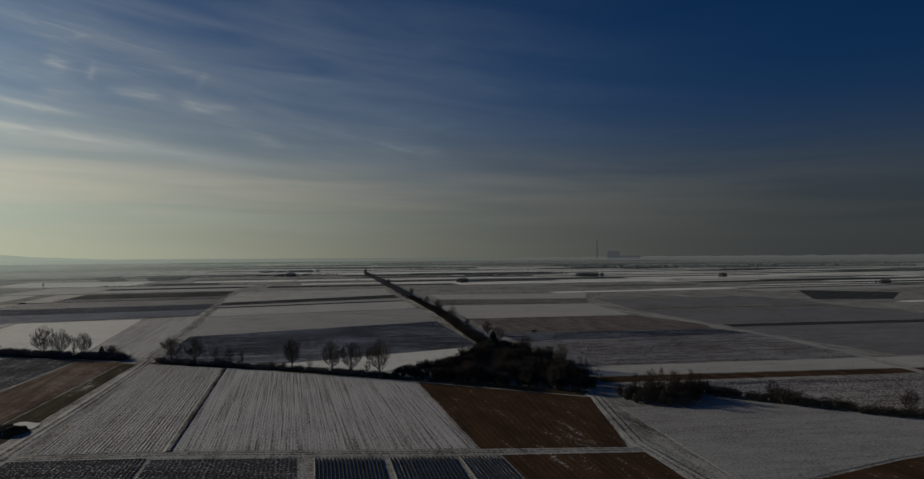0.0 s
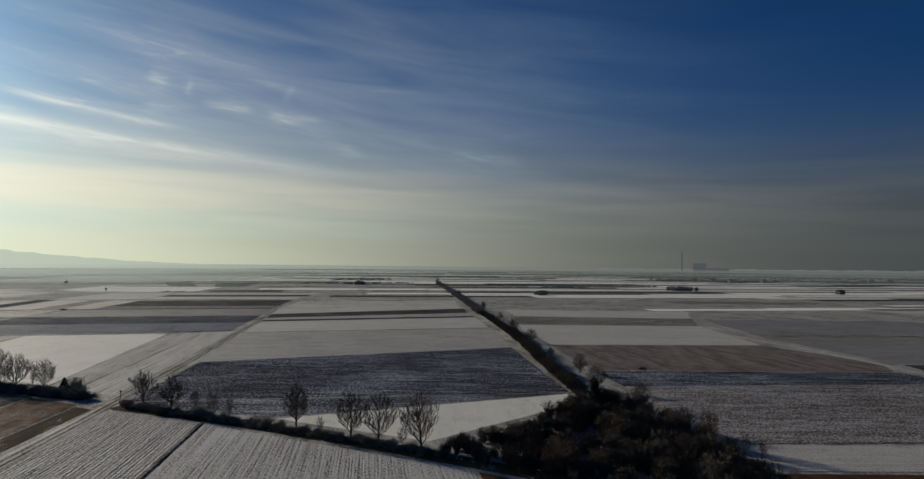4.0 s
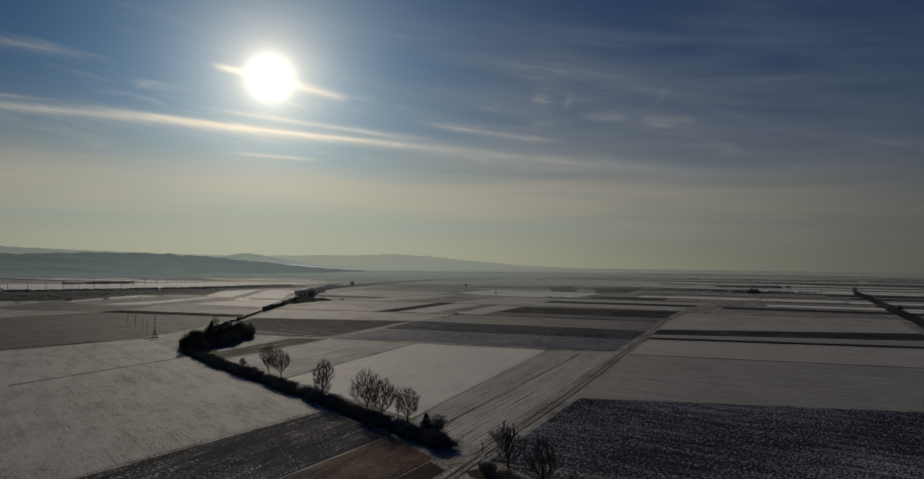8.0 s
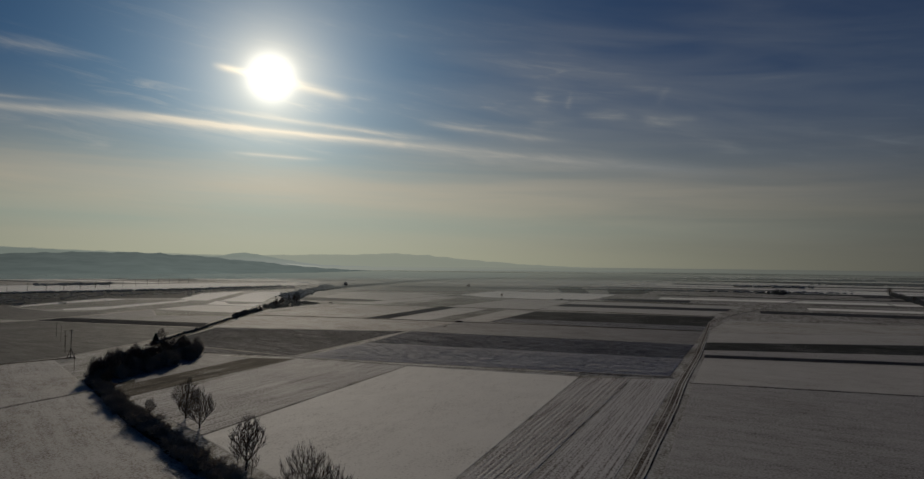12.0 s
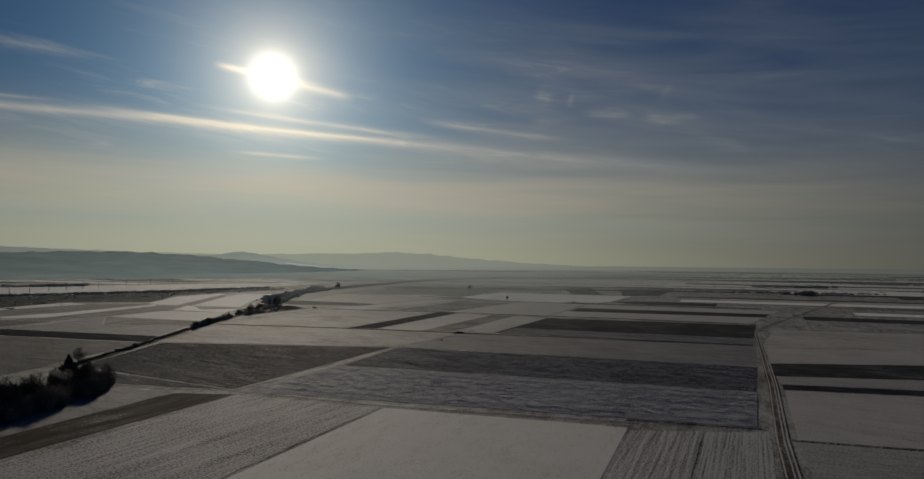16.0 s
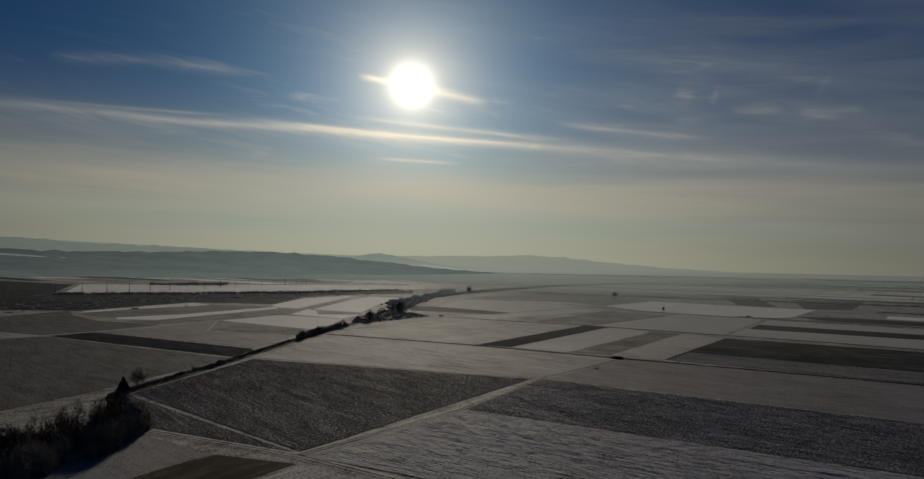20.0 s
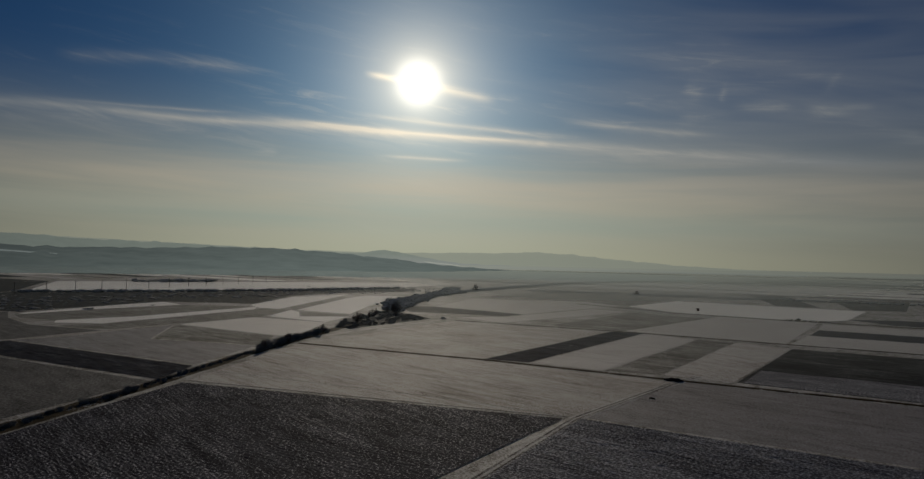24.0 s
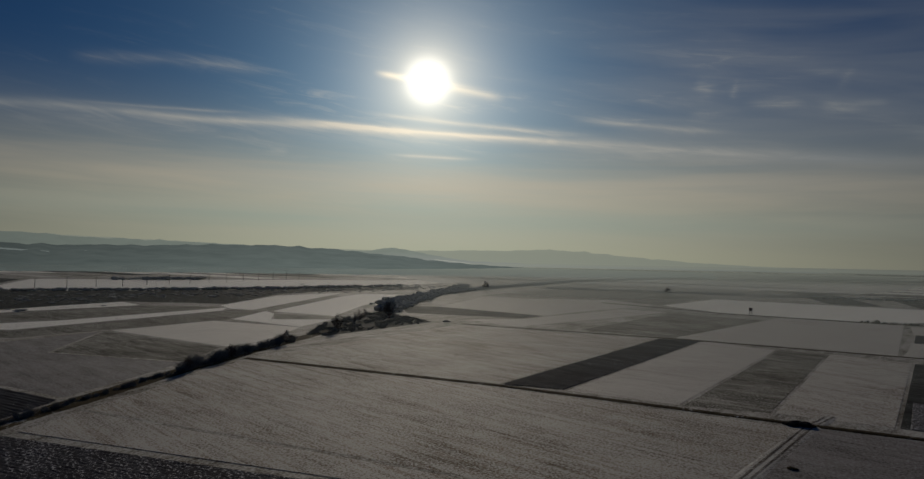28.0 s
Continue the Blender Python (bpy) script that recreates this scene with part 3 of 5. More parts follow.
for r in ring:
    for i in range(spokes):
        t = 2 * math.pi * i / spokes
        gv.append((-90 + r * math.cos(t), 330 + r * math.sin(t), 0))
for i in range(spokes):
    gf.append((0, 1 + i, 1 + (i + 1) % spokes))
    for k in range(len(ring) - 1):
        a, b = 1 + k * spokes, 1 + (k + 1) * spokes
        gf.append((a + i, b + i, b + (i + 1) % spokes, a + (i + 1) % spokes))
thing("ground", mesh_of("ground", gv, gf, M_BALK), "flat winter farmland under thin patchy snow", "ground", kind="structure")

plots = []


def flat_field(corners, mat, label, z=0.025):
    """A field without standing furrows: a thin slab with a slightly raised margin."""
    plots.append(corners)
    z += 0.003 * (len(plots) % 17)
    n = len(corners)
    cx, cy = sum(c[0] for c in corners) / n, sum(c[1] for c in corners) / n
    v = [(x, y, 0.005) for x, y in corners] + [(cx + (x - cx) * 0.995, cy + (y - cy) * 0.995, z) for x, y in corners]
    f = [tuple(range(n, 2 * n))] + [(i, (i + 1) % n, n + (i + 1) % n, n + i) for i in range(n)]
    return thing("field", mesh_of("field", v, f, mat), label, "field", "farm fields", "structure")


def row_field(corners, mat, label, pitch, height, rough=0.05, steps=28, seed=1):
    """Tilled rows from the edge c0-c1 to the edge c3-c2, as ridges with broken crests."""
    plots.append(corners)
    c = [np.array(p, float) for p in corners]
    r = np.random.RandomState(seed)
    n = max(2, int(np.linalg.norm(c[1] - c[0]) / pitch))
    shape = np.array([0.0, 0.55, 1.0, 0.5])
    k = 4 * n + 1
    u = np.linspace(0, 1, k)[None, :] + r.normal(0, 0.06 / n, (steps + 1, k))
    u = np.clip(u, 0, 1)
    s = np.linspace(0, 1, steps + 1)[:, None]
    low, high = c[0] + u[..., None] * (c[1] - c[0]), c[3] + u[..., None] * (c[2] - c[3])
    xy = low + s[..., None] * (high - low)
    z = 0.05 + height * shape[np.arange(k) % 4][None, :] * 0.6 * (0.75 + 0.5 * r.rand(1, k)) + r.rand(steps + 1, k) * rough * 0.5
    v = np.concatenate([xy, z[..., None]], 2).reshape(-1, 3)
    i = (np.arange(steps)[:, None] * k + np.arange(k - 1)[None, :]).reshape(-1)
    f = np.stack([i, i + 1, i + k + 1, i + k], 1)
    me = mesh_of("field", v.tolist(), f.tolist(), mat)
    return thing("field", me, label, "field", "farm fields", "structure")


SNOWY, DARKP = "farm field under smooth grey-white snow", "dark ploughed field with snow caught in the furrows"
ROWL, STUB = "tilled field with thin snow lying between the rows", "brown stubble field dusted with snow"
# south of the hedge
row_field([(-55.4, 141.3), (-30.8, 137), (-28.8, 234.8), (-54, 250.6)], M_ROWS_WIDE, "coarsely tilled field with snow in its rows", 0.8, 0.13, 0.1, 60, 1)
row_field([(-30.2, 136.9), (28.6, 122.1), (30, 192.2), (-28.2, 234.4)], M_ROWS, "finely drilled field with snow between brown rows", 0.62, 0.045, 0.05, 50, 2)
row_field([(29.3, 121.6), (58, 114.5), (71.2, 158.1), (30.6, 191.6)], M_BROWN, "bare reddish-brown field with a few snow streaks", 1.2, 0.06, 0.03, 40, 3)
row_field([(-60.9, 77.8), (-34.9, 72.3), (-33.6, 133), (-58.7, 137.9)], M_PLOUGH_W, "coarsely tilled dark field with snow in its rows", 0.8, 0.12, 0.1, 30, 4)
row_field([(-34.3, 72.3), (-7.2, 66.8), (-6, 125.3), (-32.8, 132)], M_PLOUGH_W, STUB, 0.8, 0.08, 0.08, 30, 5)
row_field([(30.8, 67.1), (55.9, 62.2), (59.5, 110.6), (32.1, 116.6)], M_BROWN, "bare reddish-brown field with a few snow streaks", 1.2, 0.06, 0.03, 30, 6)
flat_field([(63.9, 62), (142.5, 59), (122.7, 95.7), (103.2, 93.4), (79.4, 88.9), (66.3, 91.1)], M_BROWN, "bare brown field beside a snow field")
for c in ([(-4, 96.3), (8, 93.7), (9.5, 120.8), (-2.9, 123.9)], [(9.7, 93.6), (21.5, 91.1), (22.9, 117.6), (10.8, 120.5)], [(23.1, 91), (30.7, 89.2), (31.3, 115.7), (23.9, 117.4)]):
    strip = row_field(c, M_ROWS, "bed of black mulch-film rows with snow between them", 0.66, 0.12, 0.02, 12, 30)
    n_rows = int((c[1][0] - c[0][0]) / 0.66)
    for i in range(n_rows):
        u0, u1 = (i + 0.27) / n_rows, (i + 0.77) / n_rows
        ends = [(c[0][0] + (c[1][0] - c[0][0]) * u, c[0][1] + (c[1][1] - c[0][1]) * u, c[3][0] + (c[2][0] - c[3][0]) * u, c[3][1] + (c[2][1] - c[3][1]) * u) for u in (u0, (u0 + u1) / 2, u1)]
        fv = [(a, b, z) for (a, b, _, _), z in zip(ends, (0.2, 0.34, 0.2))] + [(a, b, z) for (_, _, a, b), z in zip(ends, (0.2, 0.34, 0.2))]
        part("film_row", mesh_of("film_row", fv, [(0, 1, 4, 3), (1, 2, 5, 4)], M_FILM), strip)
flat_field([(66.3, 92), (79.4, 89.9), (103.2, 94.3), (122.8, 96.7), (135.4, 111.7), (114.5, 136.3), (103.8, 148.7), (89.9, 140.2), (79.1, 143.7), (73.1, 145.9)], M_BLOOM, SNOWY)
row_field([(-126.2, 145.6), (-93.7, 142.4), (-82.5, 270.5), (-110.7, 283.6)], M_PLOUGH_Y, DARKP, 1.0, 0.09, 0.12, 60, 7)
row_field([(-92.6, 142.3), (-73.5, 139.9), (-65.2, 258.4), (-81.8, 269.5)], M_PINK, STUB, 0.8, 0.07, 0.08, 50, 8)
flat_field([(-72.7, 139.8), (-65.5, 138.8), (-59.7, 252.4), (-64.7, 256.4)], M_GRASS, "strip of dead brown-green grass beside a track")
flat_field([(-316.1, 120), (-128.3, 135), (-112.8, 282.7), (-177.1, 319.8), (-234.1, 349.5), (-291, 378.6)], M_GROUND, "wide snow-covered meadow with grass showing through")
flat_field([(-476.7, 305.4), (-308.8, 304.2), (-292.6, 382.3), (-306.7, 430.9), (-335.1, 497.1), (-458.7, 478.2)], M_MEADOW, "snow-dusted meadow beyond a row of poles")
# east of the long track
flat_field([(-11.8, 237.8), (23.5, 213.6), (66.7, 246.7), (70.7, 261.1)], M_SNOW, SNOWY)
flat_field([(-50.9, 260.8), (-32.9, 249.1), (-13.8, 239.2), (69.7, 261.9)], M_PLOUGH, DARKP, 0.05)
row_field([(-52.3, 332.6), (-54, 261.7), (70.7, 263.1), (76.2, 367.3)], M_PLOUGH, DARKP, 1.0, 0.09, 0.14, 90, 9)
flat_field([(-52.7, 334.1), (76.7, 368.7), (83.7, 458.6), (-55.1, 439.3)], M_BLOOM, "snow-covered field with a grey bloom of stubble")
flat_field([(-55.3, 440.7), (83.7, 459.7), (87.6, 535.7), (-55.7, 505.7)], M_SNOW_X, SNOWY)
row_field([(-56.1, 516.9), (-55.9, 507.1), (87.6, 537.1), (88, 546.1)], M_DARK, "narrow strip of dark ploughed soil", 1.5, 0.15, 0.1, 40, 10)
flat_field([(-56.3, 517.8), (88.2, 547.5), (89.3, 578.2), (-57.5, 533.7)], M_BLOOM, SNOWY)
flat_field([(-57.7, 534.6), (89.4, 579.1), (92.8, 626.6), (-58.4, 567)], M_DUSK, "grey-green winter crop dusted with snow")
flat_field([(-58.6, 568.4), (93, 627.9), (95.1, 680), (-61.2, 619.2)], M_SNOW_X, SNOWY)
flat_field([(-61.6, 621.1), (95.3, 681.3), (101, 748), (-53, 718.5)], M_GROUND, "field under thin patchy snow")
# beyond the hedge that runs away from the wood
row_field([(93.2, 171.7), (107.9, 158.6), (142.3, 120.1), (288.4, 139)], M_ROWS_X, ROWL, 1.2, 0.15, 0.1, 40, 11)
flat_field([(84.3, 175.6), (288.9, 148.7), (289.2, 155.4), (84.3, 184.6)], M_BROWN, "long strip of bare brown soil")
flat_field([(86.3, 186), (289.3, 156.9), (290.2, 179.4), (88.5, 203.4)], M_SNOW_X, SNOWY)
row_field([(90.5, 268.9), (89.5, 204.8), (199.6, 192.3), (208.8, 263.1)], M_ROWS_X, ROWL, 1.2, 0.12, 0.1, 50, 12)
row_field([(91.4, 300.6), (90.9, 270.3), (209.3, 264.5), (203.8, 287)], M_PLOUGH, DARKP, 1.2, 0.09, 0.1, 40, 13)
flat_field([(92.4, 302.5), (203.8, 288.9), (213.7, 307), (202.3, 367.2), (97.1, 375.3)], M_PINK_DULL, STUB)
flat_field([(98.1, 377.1), (202.3, 369.1), (221, 463.9), (104.6, 479)], M_SNOW_X, SNOWY)
flat_field([(105.6, 480.8), (221, 465.6), (245, 519.6), (119, 545)], M_GREY, "grey-brown field dusted with snow")
flat_field([(119.9, 546.7), (245, 521.4), (276.8, 587.5), (125.3, 612.9)], M_SNOW_X, SNOWY)
flat_field([(214.3, 191.4), (380.6, 171.8), (384, 239.6), (214.4, 261.8)], M_DULL, "field under thin patchy snow")
flat_field([(216.2, 263.6), (384, 241.4), (384.6, 273.1), (215.8, 290)], M_DULL, SNOWY)
flat_field([(217.7, 290.8), (384.6, 274), (368.2, 290.4), (221.1, 304.5)], M_DARK, "narrow strip of dark ploughed soil")
flat_field([(221.1, 306.4), (384.7, 290.6), (383.9, 382.3), (223.8, 399.3)], M_DULL, SNOWY)
flat_field([(225.6, 400.9), (383.9, 384.1), (383.5, 400.2), (227.3, 417.3)], M_GREY, "grey-brown field dusted with snow")
flat_field([(229, 418.9), (391.8, 401), (396.8, 491.8), (248.8, 511.4)], M_DULL, SNOWY)
# west of the long track
flat_field([(-74.4, 278.2), (-60.6, 271.2), (-61, 446), (-75.1, 439.3)], M_ROWS, "snow-covered strip with fine rows")
row_field([(-84.7, 286.3), (-75.4, 279.2), (-75.7, 439.3), (-92, 432.4)], M_ROWS_WIDE, ROWL, 1.3, 0.08, 0.1, 60, 14)
flat_field([(-151.1, 318.1), (-85.7, 287.3), (-93, 435.2), (-158, 427.7)], M_SNOW, SNOWY)
row_field([(-196.1, 336.6), (-152, 319), (-158.9, 426.7), (-206.7, 423.1)], M_ROWS_WIDE, ROWL, 1.4, 0.07, 0.1, 50, 15)
flat_field([(-223.9, 350.4), (-201.9, 332), (-207.6, 423.1), (-224.8, 416.9)], M_OLIVE, "strip of dull brown stubble with little snow")
flat_field([(-231.3, 366.4), (-219.3, 357), (-225.7, 416.9), (-250.4, 415.3)], M_DULL, SNOWY)
row_field([(-209.6, 482), (-208.5, 428), (-64, 449.9), (-63.7, 498.2)], M_ROWS_PALE, ROWL, 1.1, 0.15, 0.12, 90, 16)
row_field([(-217, 540.4), (-210.1, 484.4), (-64.2, 499.6), (-63.4, 554.2)], M_PLOUGH_MID, DARKP, 1.0, 0.09, 0.14, 90, 17)
row_field([(-326.7, 501.9), (-296, 437), (-213.3, 428.9), (-220.3, 537.6)], M_PLOUGH_W, "dark tilled field with scattered snow", 1.0, 0.08, 0.14, 90, 18)
flat_field([(-295.2, 435), (-254.1, 419.7), (-213.8, 427.9)], M_PLOUGH_W, "dark tilled corner with scattered snow", 0.08)
flat_field([(-216.6, 542.3), (-63.4, 556), (-63.6, 626.5), (-213.2, 609.1)], M_DULL, SNOWY)
flat_field([(-336.5, 518.9), (-328.1, 504.6), (-220.7, 539.5), (-253.4, 536.7)], M_COMBED, "tilled headland with thin snow", 0.07)
flat_field([(-337.4, 520.2), (-253.4, 538), (-220.3, 540.8), (-216.5, 606.4), (-287.6, 599.7), (-371.3, 582.4)], M_COMBED, "wide snow field with combed stubble")
flat_field([(-200.1, 620.1), (-65.1, 629.3), (-63, 747.9), (-202.3, 732.6)], M_DUSK, "large grey-brown field dusted with snow")
row_field([(-288, 604.2), (-271.6, 608.5), (-278, 744.2), (-294.5, 736.9)], M_DARK, "narrow strip of dark ploughed soil", 1.2, 0.18, 0.12, 60, 19)
flat_field([(-270.7, 608.5), (-242.8, 611.2), (-247.2, 735.3), (-277.1, 744.2)], M_SNOW_X, SNOWY)
flat_field([(-241.8, 611.2), (-224.2, 617), (-229.7, 737.3), (-246.2, 735.3)], M_GREY, "grey-brown strip dusted with snow")
flat_field([(-223.3, 617.9), (-201, 620), (-203.2, 733.5), (-228.8, 738.2)], M_GROUND, SNOWY)
flat_field([(-372.1, 585.9), (-288.9, 603.7), (-295.4, 736), (-392.1, 720.8)], M_COMBED, "wide snow field with combed stubble")
flat_field([(-336.4, 747.3), (-291.6, 744.8), (-281.8, 877.6), (-340.5, 886.5)], M_GREY, "grey-brown field dusted with snow")
flat_field([(-290.6, 747.4), (-208.4, 751.5), (-214.8, 907.2), (-280.2, 905.9)], M_SNOW_X, SNOWY)
flat_field([(-206.6, 752.4), (-67, 760.2), (-57.1, 818.9), (-205.7, 805.4)], M_SNOW_X, SNOWY)
flat_field([(-205.7, 807), (-57.1, 820.6), (-53.3, 857.1), (-206.8, 847.4)], M_DARK, "strip of dark ploughed soil")
flat_field([(-207.7, 849.1), (-51.3, 858.8), (-43.7, 903.4), (-211.3, 901.4)], M_SNOW_X, SNOWY)
# west of the ditch
flat_field([(-401, 639.5), (-410.1, 728.2), (-409.4, 721.3), (-441.6, 738.1), (-470.6, 741.3), (-441.9, 675.9)], M_SCRUB, "dark wedge of rough grass below a wood")
row_field([(-335.9, 499.8), (-351, 520.2), (-461.1, 503.9), (-458.5, 480.1)], M_DARK, "strip of dark ploughed soil beside a ditch", 1.6, 0.18, 0.12, 40, 20)
flat_field([(-462.8, 505.7), (-352.8, 522), (-378.9, 566.1), (-428.2, 546.8), (-475.9, 584.5), (-460, 522)], M_DULL, SNOWY)
flat_field([(-429, 548.6), (-379.7, 567.8), (-401.4, 592.8), (-476.6, 587.1)], M_GREY, "grey-brown field dusted with snow")
flat_field([(-477.4, 589.7), (-401.3, 595.5), (-397.5, 604.4), (-434.8, 655.5), (-487.1, 644)], M_SNOW, SNOWY)
flat_field([(-476.6, 551), (-506.7, 541.5), (-502, 561.9), (-535.7, 681.7), (-615.1, 824.3), (-599.8, 840.6), (-524.3, 715), (-488.5, 650)], M_GREY, "long strip of grey-green crop dusted with snow")
flat_field([(-538.1, 553.1), (-526, 547.2), (-506.4, 562.7), (-537.4, 681.7), (-555.6, 696.2), (-533.9, 593.5)], M_SNOW_FAR, SNOWY)
flat_field([(-586.5, 550.4), (-564.6, 544.7), (-539.9, 553.1), (-536.6, 593.4), (-557.3, 696.2), (-573.4, 688.9), (-602.7, 664.4), (-597.6, 602.2)], M_GREY, "long strip of grey-green crop dusted with snow")
flat_field([(-598, 560.7), (-588.1, 552.1), (-599.3, 603.1), (-604.3, 666.1), (-641.9, 671.8), (-627.1, 627.2)], M_SNOW_FAR, SNOWY)
flat_field([(-545.5, 692.4), (-573.3, 703.2), (-637.1, 796.4), (-640.8, 871.5), (-602, 812.3), (-529.6, 696.3)], M_SNOW_FAR, SNOWY)
flat_field([(-515.6, 700.2), (-468.5, 707.3), (-512.9, 770.9), (-582, 897.6), (-616.6, 872.8), (-593, 821.7)], M_SNOW_FAR, SNOWY)
flat_field([(-488.3, 655.2), (-436.4, 657.1), (-453.5, 691.8), (-475.4, 669.4), (-500.5, 690.6), (-519.1, 698.4)], M_SNOW_FAR, SNOWY)
flat_field([(-475.3, 671.1), (-452.6, 693.5), (-469.5, 703.8), (-500.5, 690.6)], M_GREY, "grey-brown field dusted with snow")
flat_field([(-568.8, 469.6), (-532.9, 460.8), (-466.1, 479.1), (-466.4, 506.5), (-474.1, 547.5), (-523.3, 534), (-567.7, 540.2), (-611, 555.2)], M_MEADOW, "snow-dusted meadow strip")
flat_field([(-609.7, 558.7), (-625.8, 621.3), (-640, 674.3), (-582.1, 713), (-651.9, 807.7), (-668.5, 874.7), (-645.3, 981.9), (-689.6, 1035), (-726, 859.8), (-756.4, 755.5), (-798.3, 666.5), (-828.3, 631), (-737.9, 537.9), (-654.3, 504.3)], M_SCRUB, "dark belt of scrub and rough land below the hills")
flat_field([(-675.6, 486.6), (-840.1, 637.8), (-1055.9, 754.3), (-1410.9, 685.6), (-1176.6, 337.8), (-776.1, 414.3)], M_SCRUB, "dark rough land at the foot of the hills")
flat_field([(-839.3, 648), (-801.3, 673.2), (-760.7, 758.1), (-730.4, 864.1), (-713.3, 999.2), (-777.4, 1291.3), (-888.7, 1085.8), (-1055.9, 763.3)], M_SNOW_FAR, "pale snow field below the hills")
flat_field([(-500, 794.4), (-475.1, 807.3), (-387.7, 799.4), (-389.1, 776.8), (-455.7, 753.4)], M_DUSK, "strip of dark crop dusted with snow")
flat_field([(-390.2, 803.5), (-384.2, 894.8), (-377.5, 950.6), (-426.6, 982.5), (-520.4, 921.4), (-475.9, 809.8)], M_SNOW_X, SNOWY)
flat_field([(-537.9, 945.3), (-425.7, 986), (-375.6, 955.7), (-381.7, 1122), (-574, 1206.3)], M_GREY, "streaked grey-brown field dusted with snow")
flat_field([(-372.1, 956.6), (-316.5, 916), (-216.4, 917.9), (-201.5, 955.4), (-200.5, 1085.8), (-370.2, 1085.8)], M_SNOW_FAR, SNOWY)
flat_field([(-353.2, 1329.3), (-311.2, 1345.9), (-238.5, 1099.8), (-280, 1104.5)], M_DARK, "strip of dark ploughed soil")
flat_field([(-258.3, 1307.9), (-175.2, 1332), (-172.1, 1123), (-212, 1094.2)], M_DUSK, "dark crop field dusted with snow")
flat_field([(-198.5, 621), (-64, 629.5), (-63.5, 662), (-199.5, 653)], M_PLOUGH_MID, "blue-grey ploughed edge of a large crop field", 0.09)
flat_field([(-203.2, 961.2), (-168.9, 983.6), (-97.9, 985.9), (-97.6, 936.1), (-171.3, 928.1)], M_DARK, "strip of dark ploughed soil")
flat_field([(-404.5, 746.1), (-365.7, 735.9), (-345.7, 890.5), (-379, 893.4), (-385.7, 775.4)], M_SNOW_X, SNOWY)
flat_field([(316, 751), (495, 716), (464, 680), (334, 694)], M_GREY, "thin grey strip dusted with snow")
flat_field([(505.1, 562.1), (564, 497.2), (479.1, 428.3), (416.7, 446.9)], M_DARK, "strip of dark ploughed soil")


def inside(p, poly):
    hit, j = False, len(poly) - 1
    for i in range(len(poly)):
        (x0, y0), (x1, y1) = poly[i], poly[j]
        if (y0 > p[1]) != (y1 > p[1]) and p[0] < (x1 - x0) * (p[1] - y0) / (y1 - y0) + x0:
            hit = not hit
        j = i
    return hit


# the patchwork of strips that goes on to the horizon
far_rng = random.Random(12)
far_mats = [M_SNOW_FAR, M_SNOW_FAR, M_SNOW_FAR, M_SNOW, M_SNOW_FAR, M_GREY, M_DARK, M_DUSK, M_SNOW_X, M_SCRUB]
far_parts = {m.name: ([], []) for m in far_mats}
y = 150.0
while y < 4600:
    step = far_rng.uniform(14, 42) * (1 + max(0, y - 600) / 1500)
    x = -3600 + far_rng.uniform(0, 200)
    while x < 3600:
        wide_x = far_rng.uniform(120, 420) * (1 + max(0, y - 600) / 1800)
        quad = [(x, y), (x + wide_x - 3, y + wide_x * 0.03), (x + wide_x - 3 + far_rng.uniform(-6, 6), y + step - 3 + wide_x * 0.03), (x, y + step - 3)]
        pick = far_rng.choice(far_mats)
        probe = [(x + wide_x * a, y + step * b) for a in (0, 0.12, 0.25, 0.37, 0.5, 0.62, 0.75, 0.87, 1) for b in (0, 0.5, 1)]
        near = any(-330 < px < 250 and 60 < py < 800 for px, py in probe) or any(inside(q, p) for q in probe for p in plots)
        ditch = any(-800 < px < -300 and 420 < py < 1000 for px, py in probe)
        if not near and not ditch:
            v, f = far_parts[pick.name]
            k = len(v)
            v += [(px, py, 0.018) for px, py in quad]
            f.append((k, k + 1, k + 2, k + 3))
        x += wide_x
    y += step
for mat in set(far_mats):
    v, f = far_parts[mat.name]
    if v:
        thing("far_fields", mesh_of("far_fields", v, f, mat), "distant strip fields of snow and dark soil", "fields", kind="stuff")



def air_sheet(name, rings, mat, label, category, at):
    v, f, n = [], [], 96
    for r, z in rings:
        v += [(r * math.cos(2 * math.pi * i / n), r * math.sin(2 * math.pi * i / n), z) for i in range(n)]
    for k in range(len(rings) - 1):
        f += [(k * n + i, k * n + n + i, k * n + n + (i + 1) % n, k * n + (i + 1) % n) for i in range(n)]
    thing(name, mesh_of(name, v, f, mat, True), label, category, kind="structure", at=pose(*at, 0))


# sheet standing in for haze; the air itself holds none
air_sheet("mist_sheet", ((220, 0.45), (400, 2.5), (560, 4.5), (800, 6.0), (1300, 8.0), (1900, 10.0)), M_HAZE_SHEET, "thin see-through sheet imitating pale haze over the fields", "mist", (-150, 430))
# glowing stand-in for the haze of the far plain
air_sheet("backdrop", ((950, 6.0), (1400, 8.0), (2600, 12.0), (4900, 16.0)), M_GLOW_SHEET, "glowing see-through sheet imitating haze over the far plain", "haze", (-90, 330))


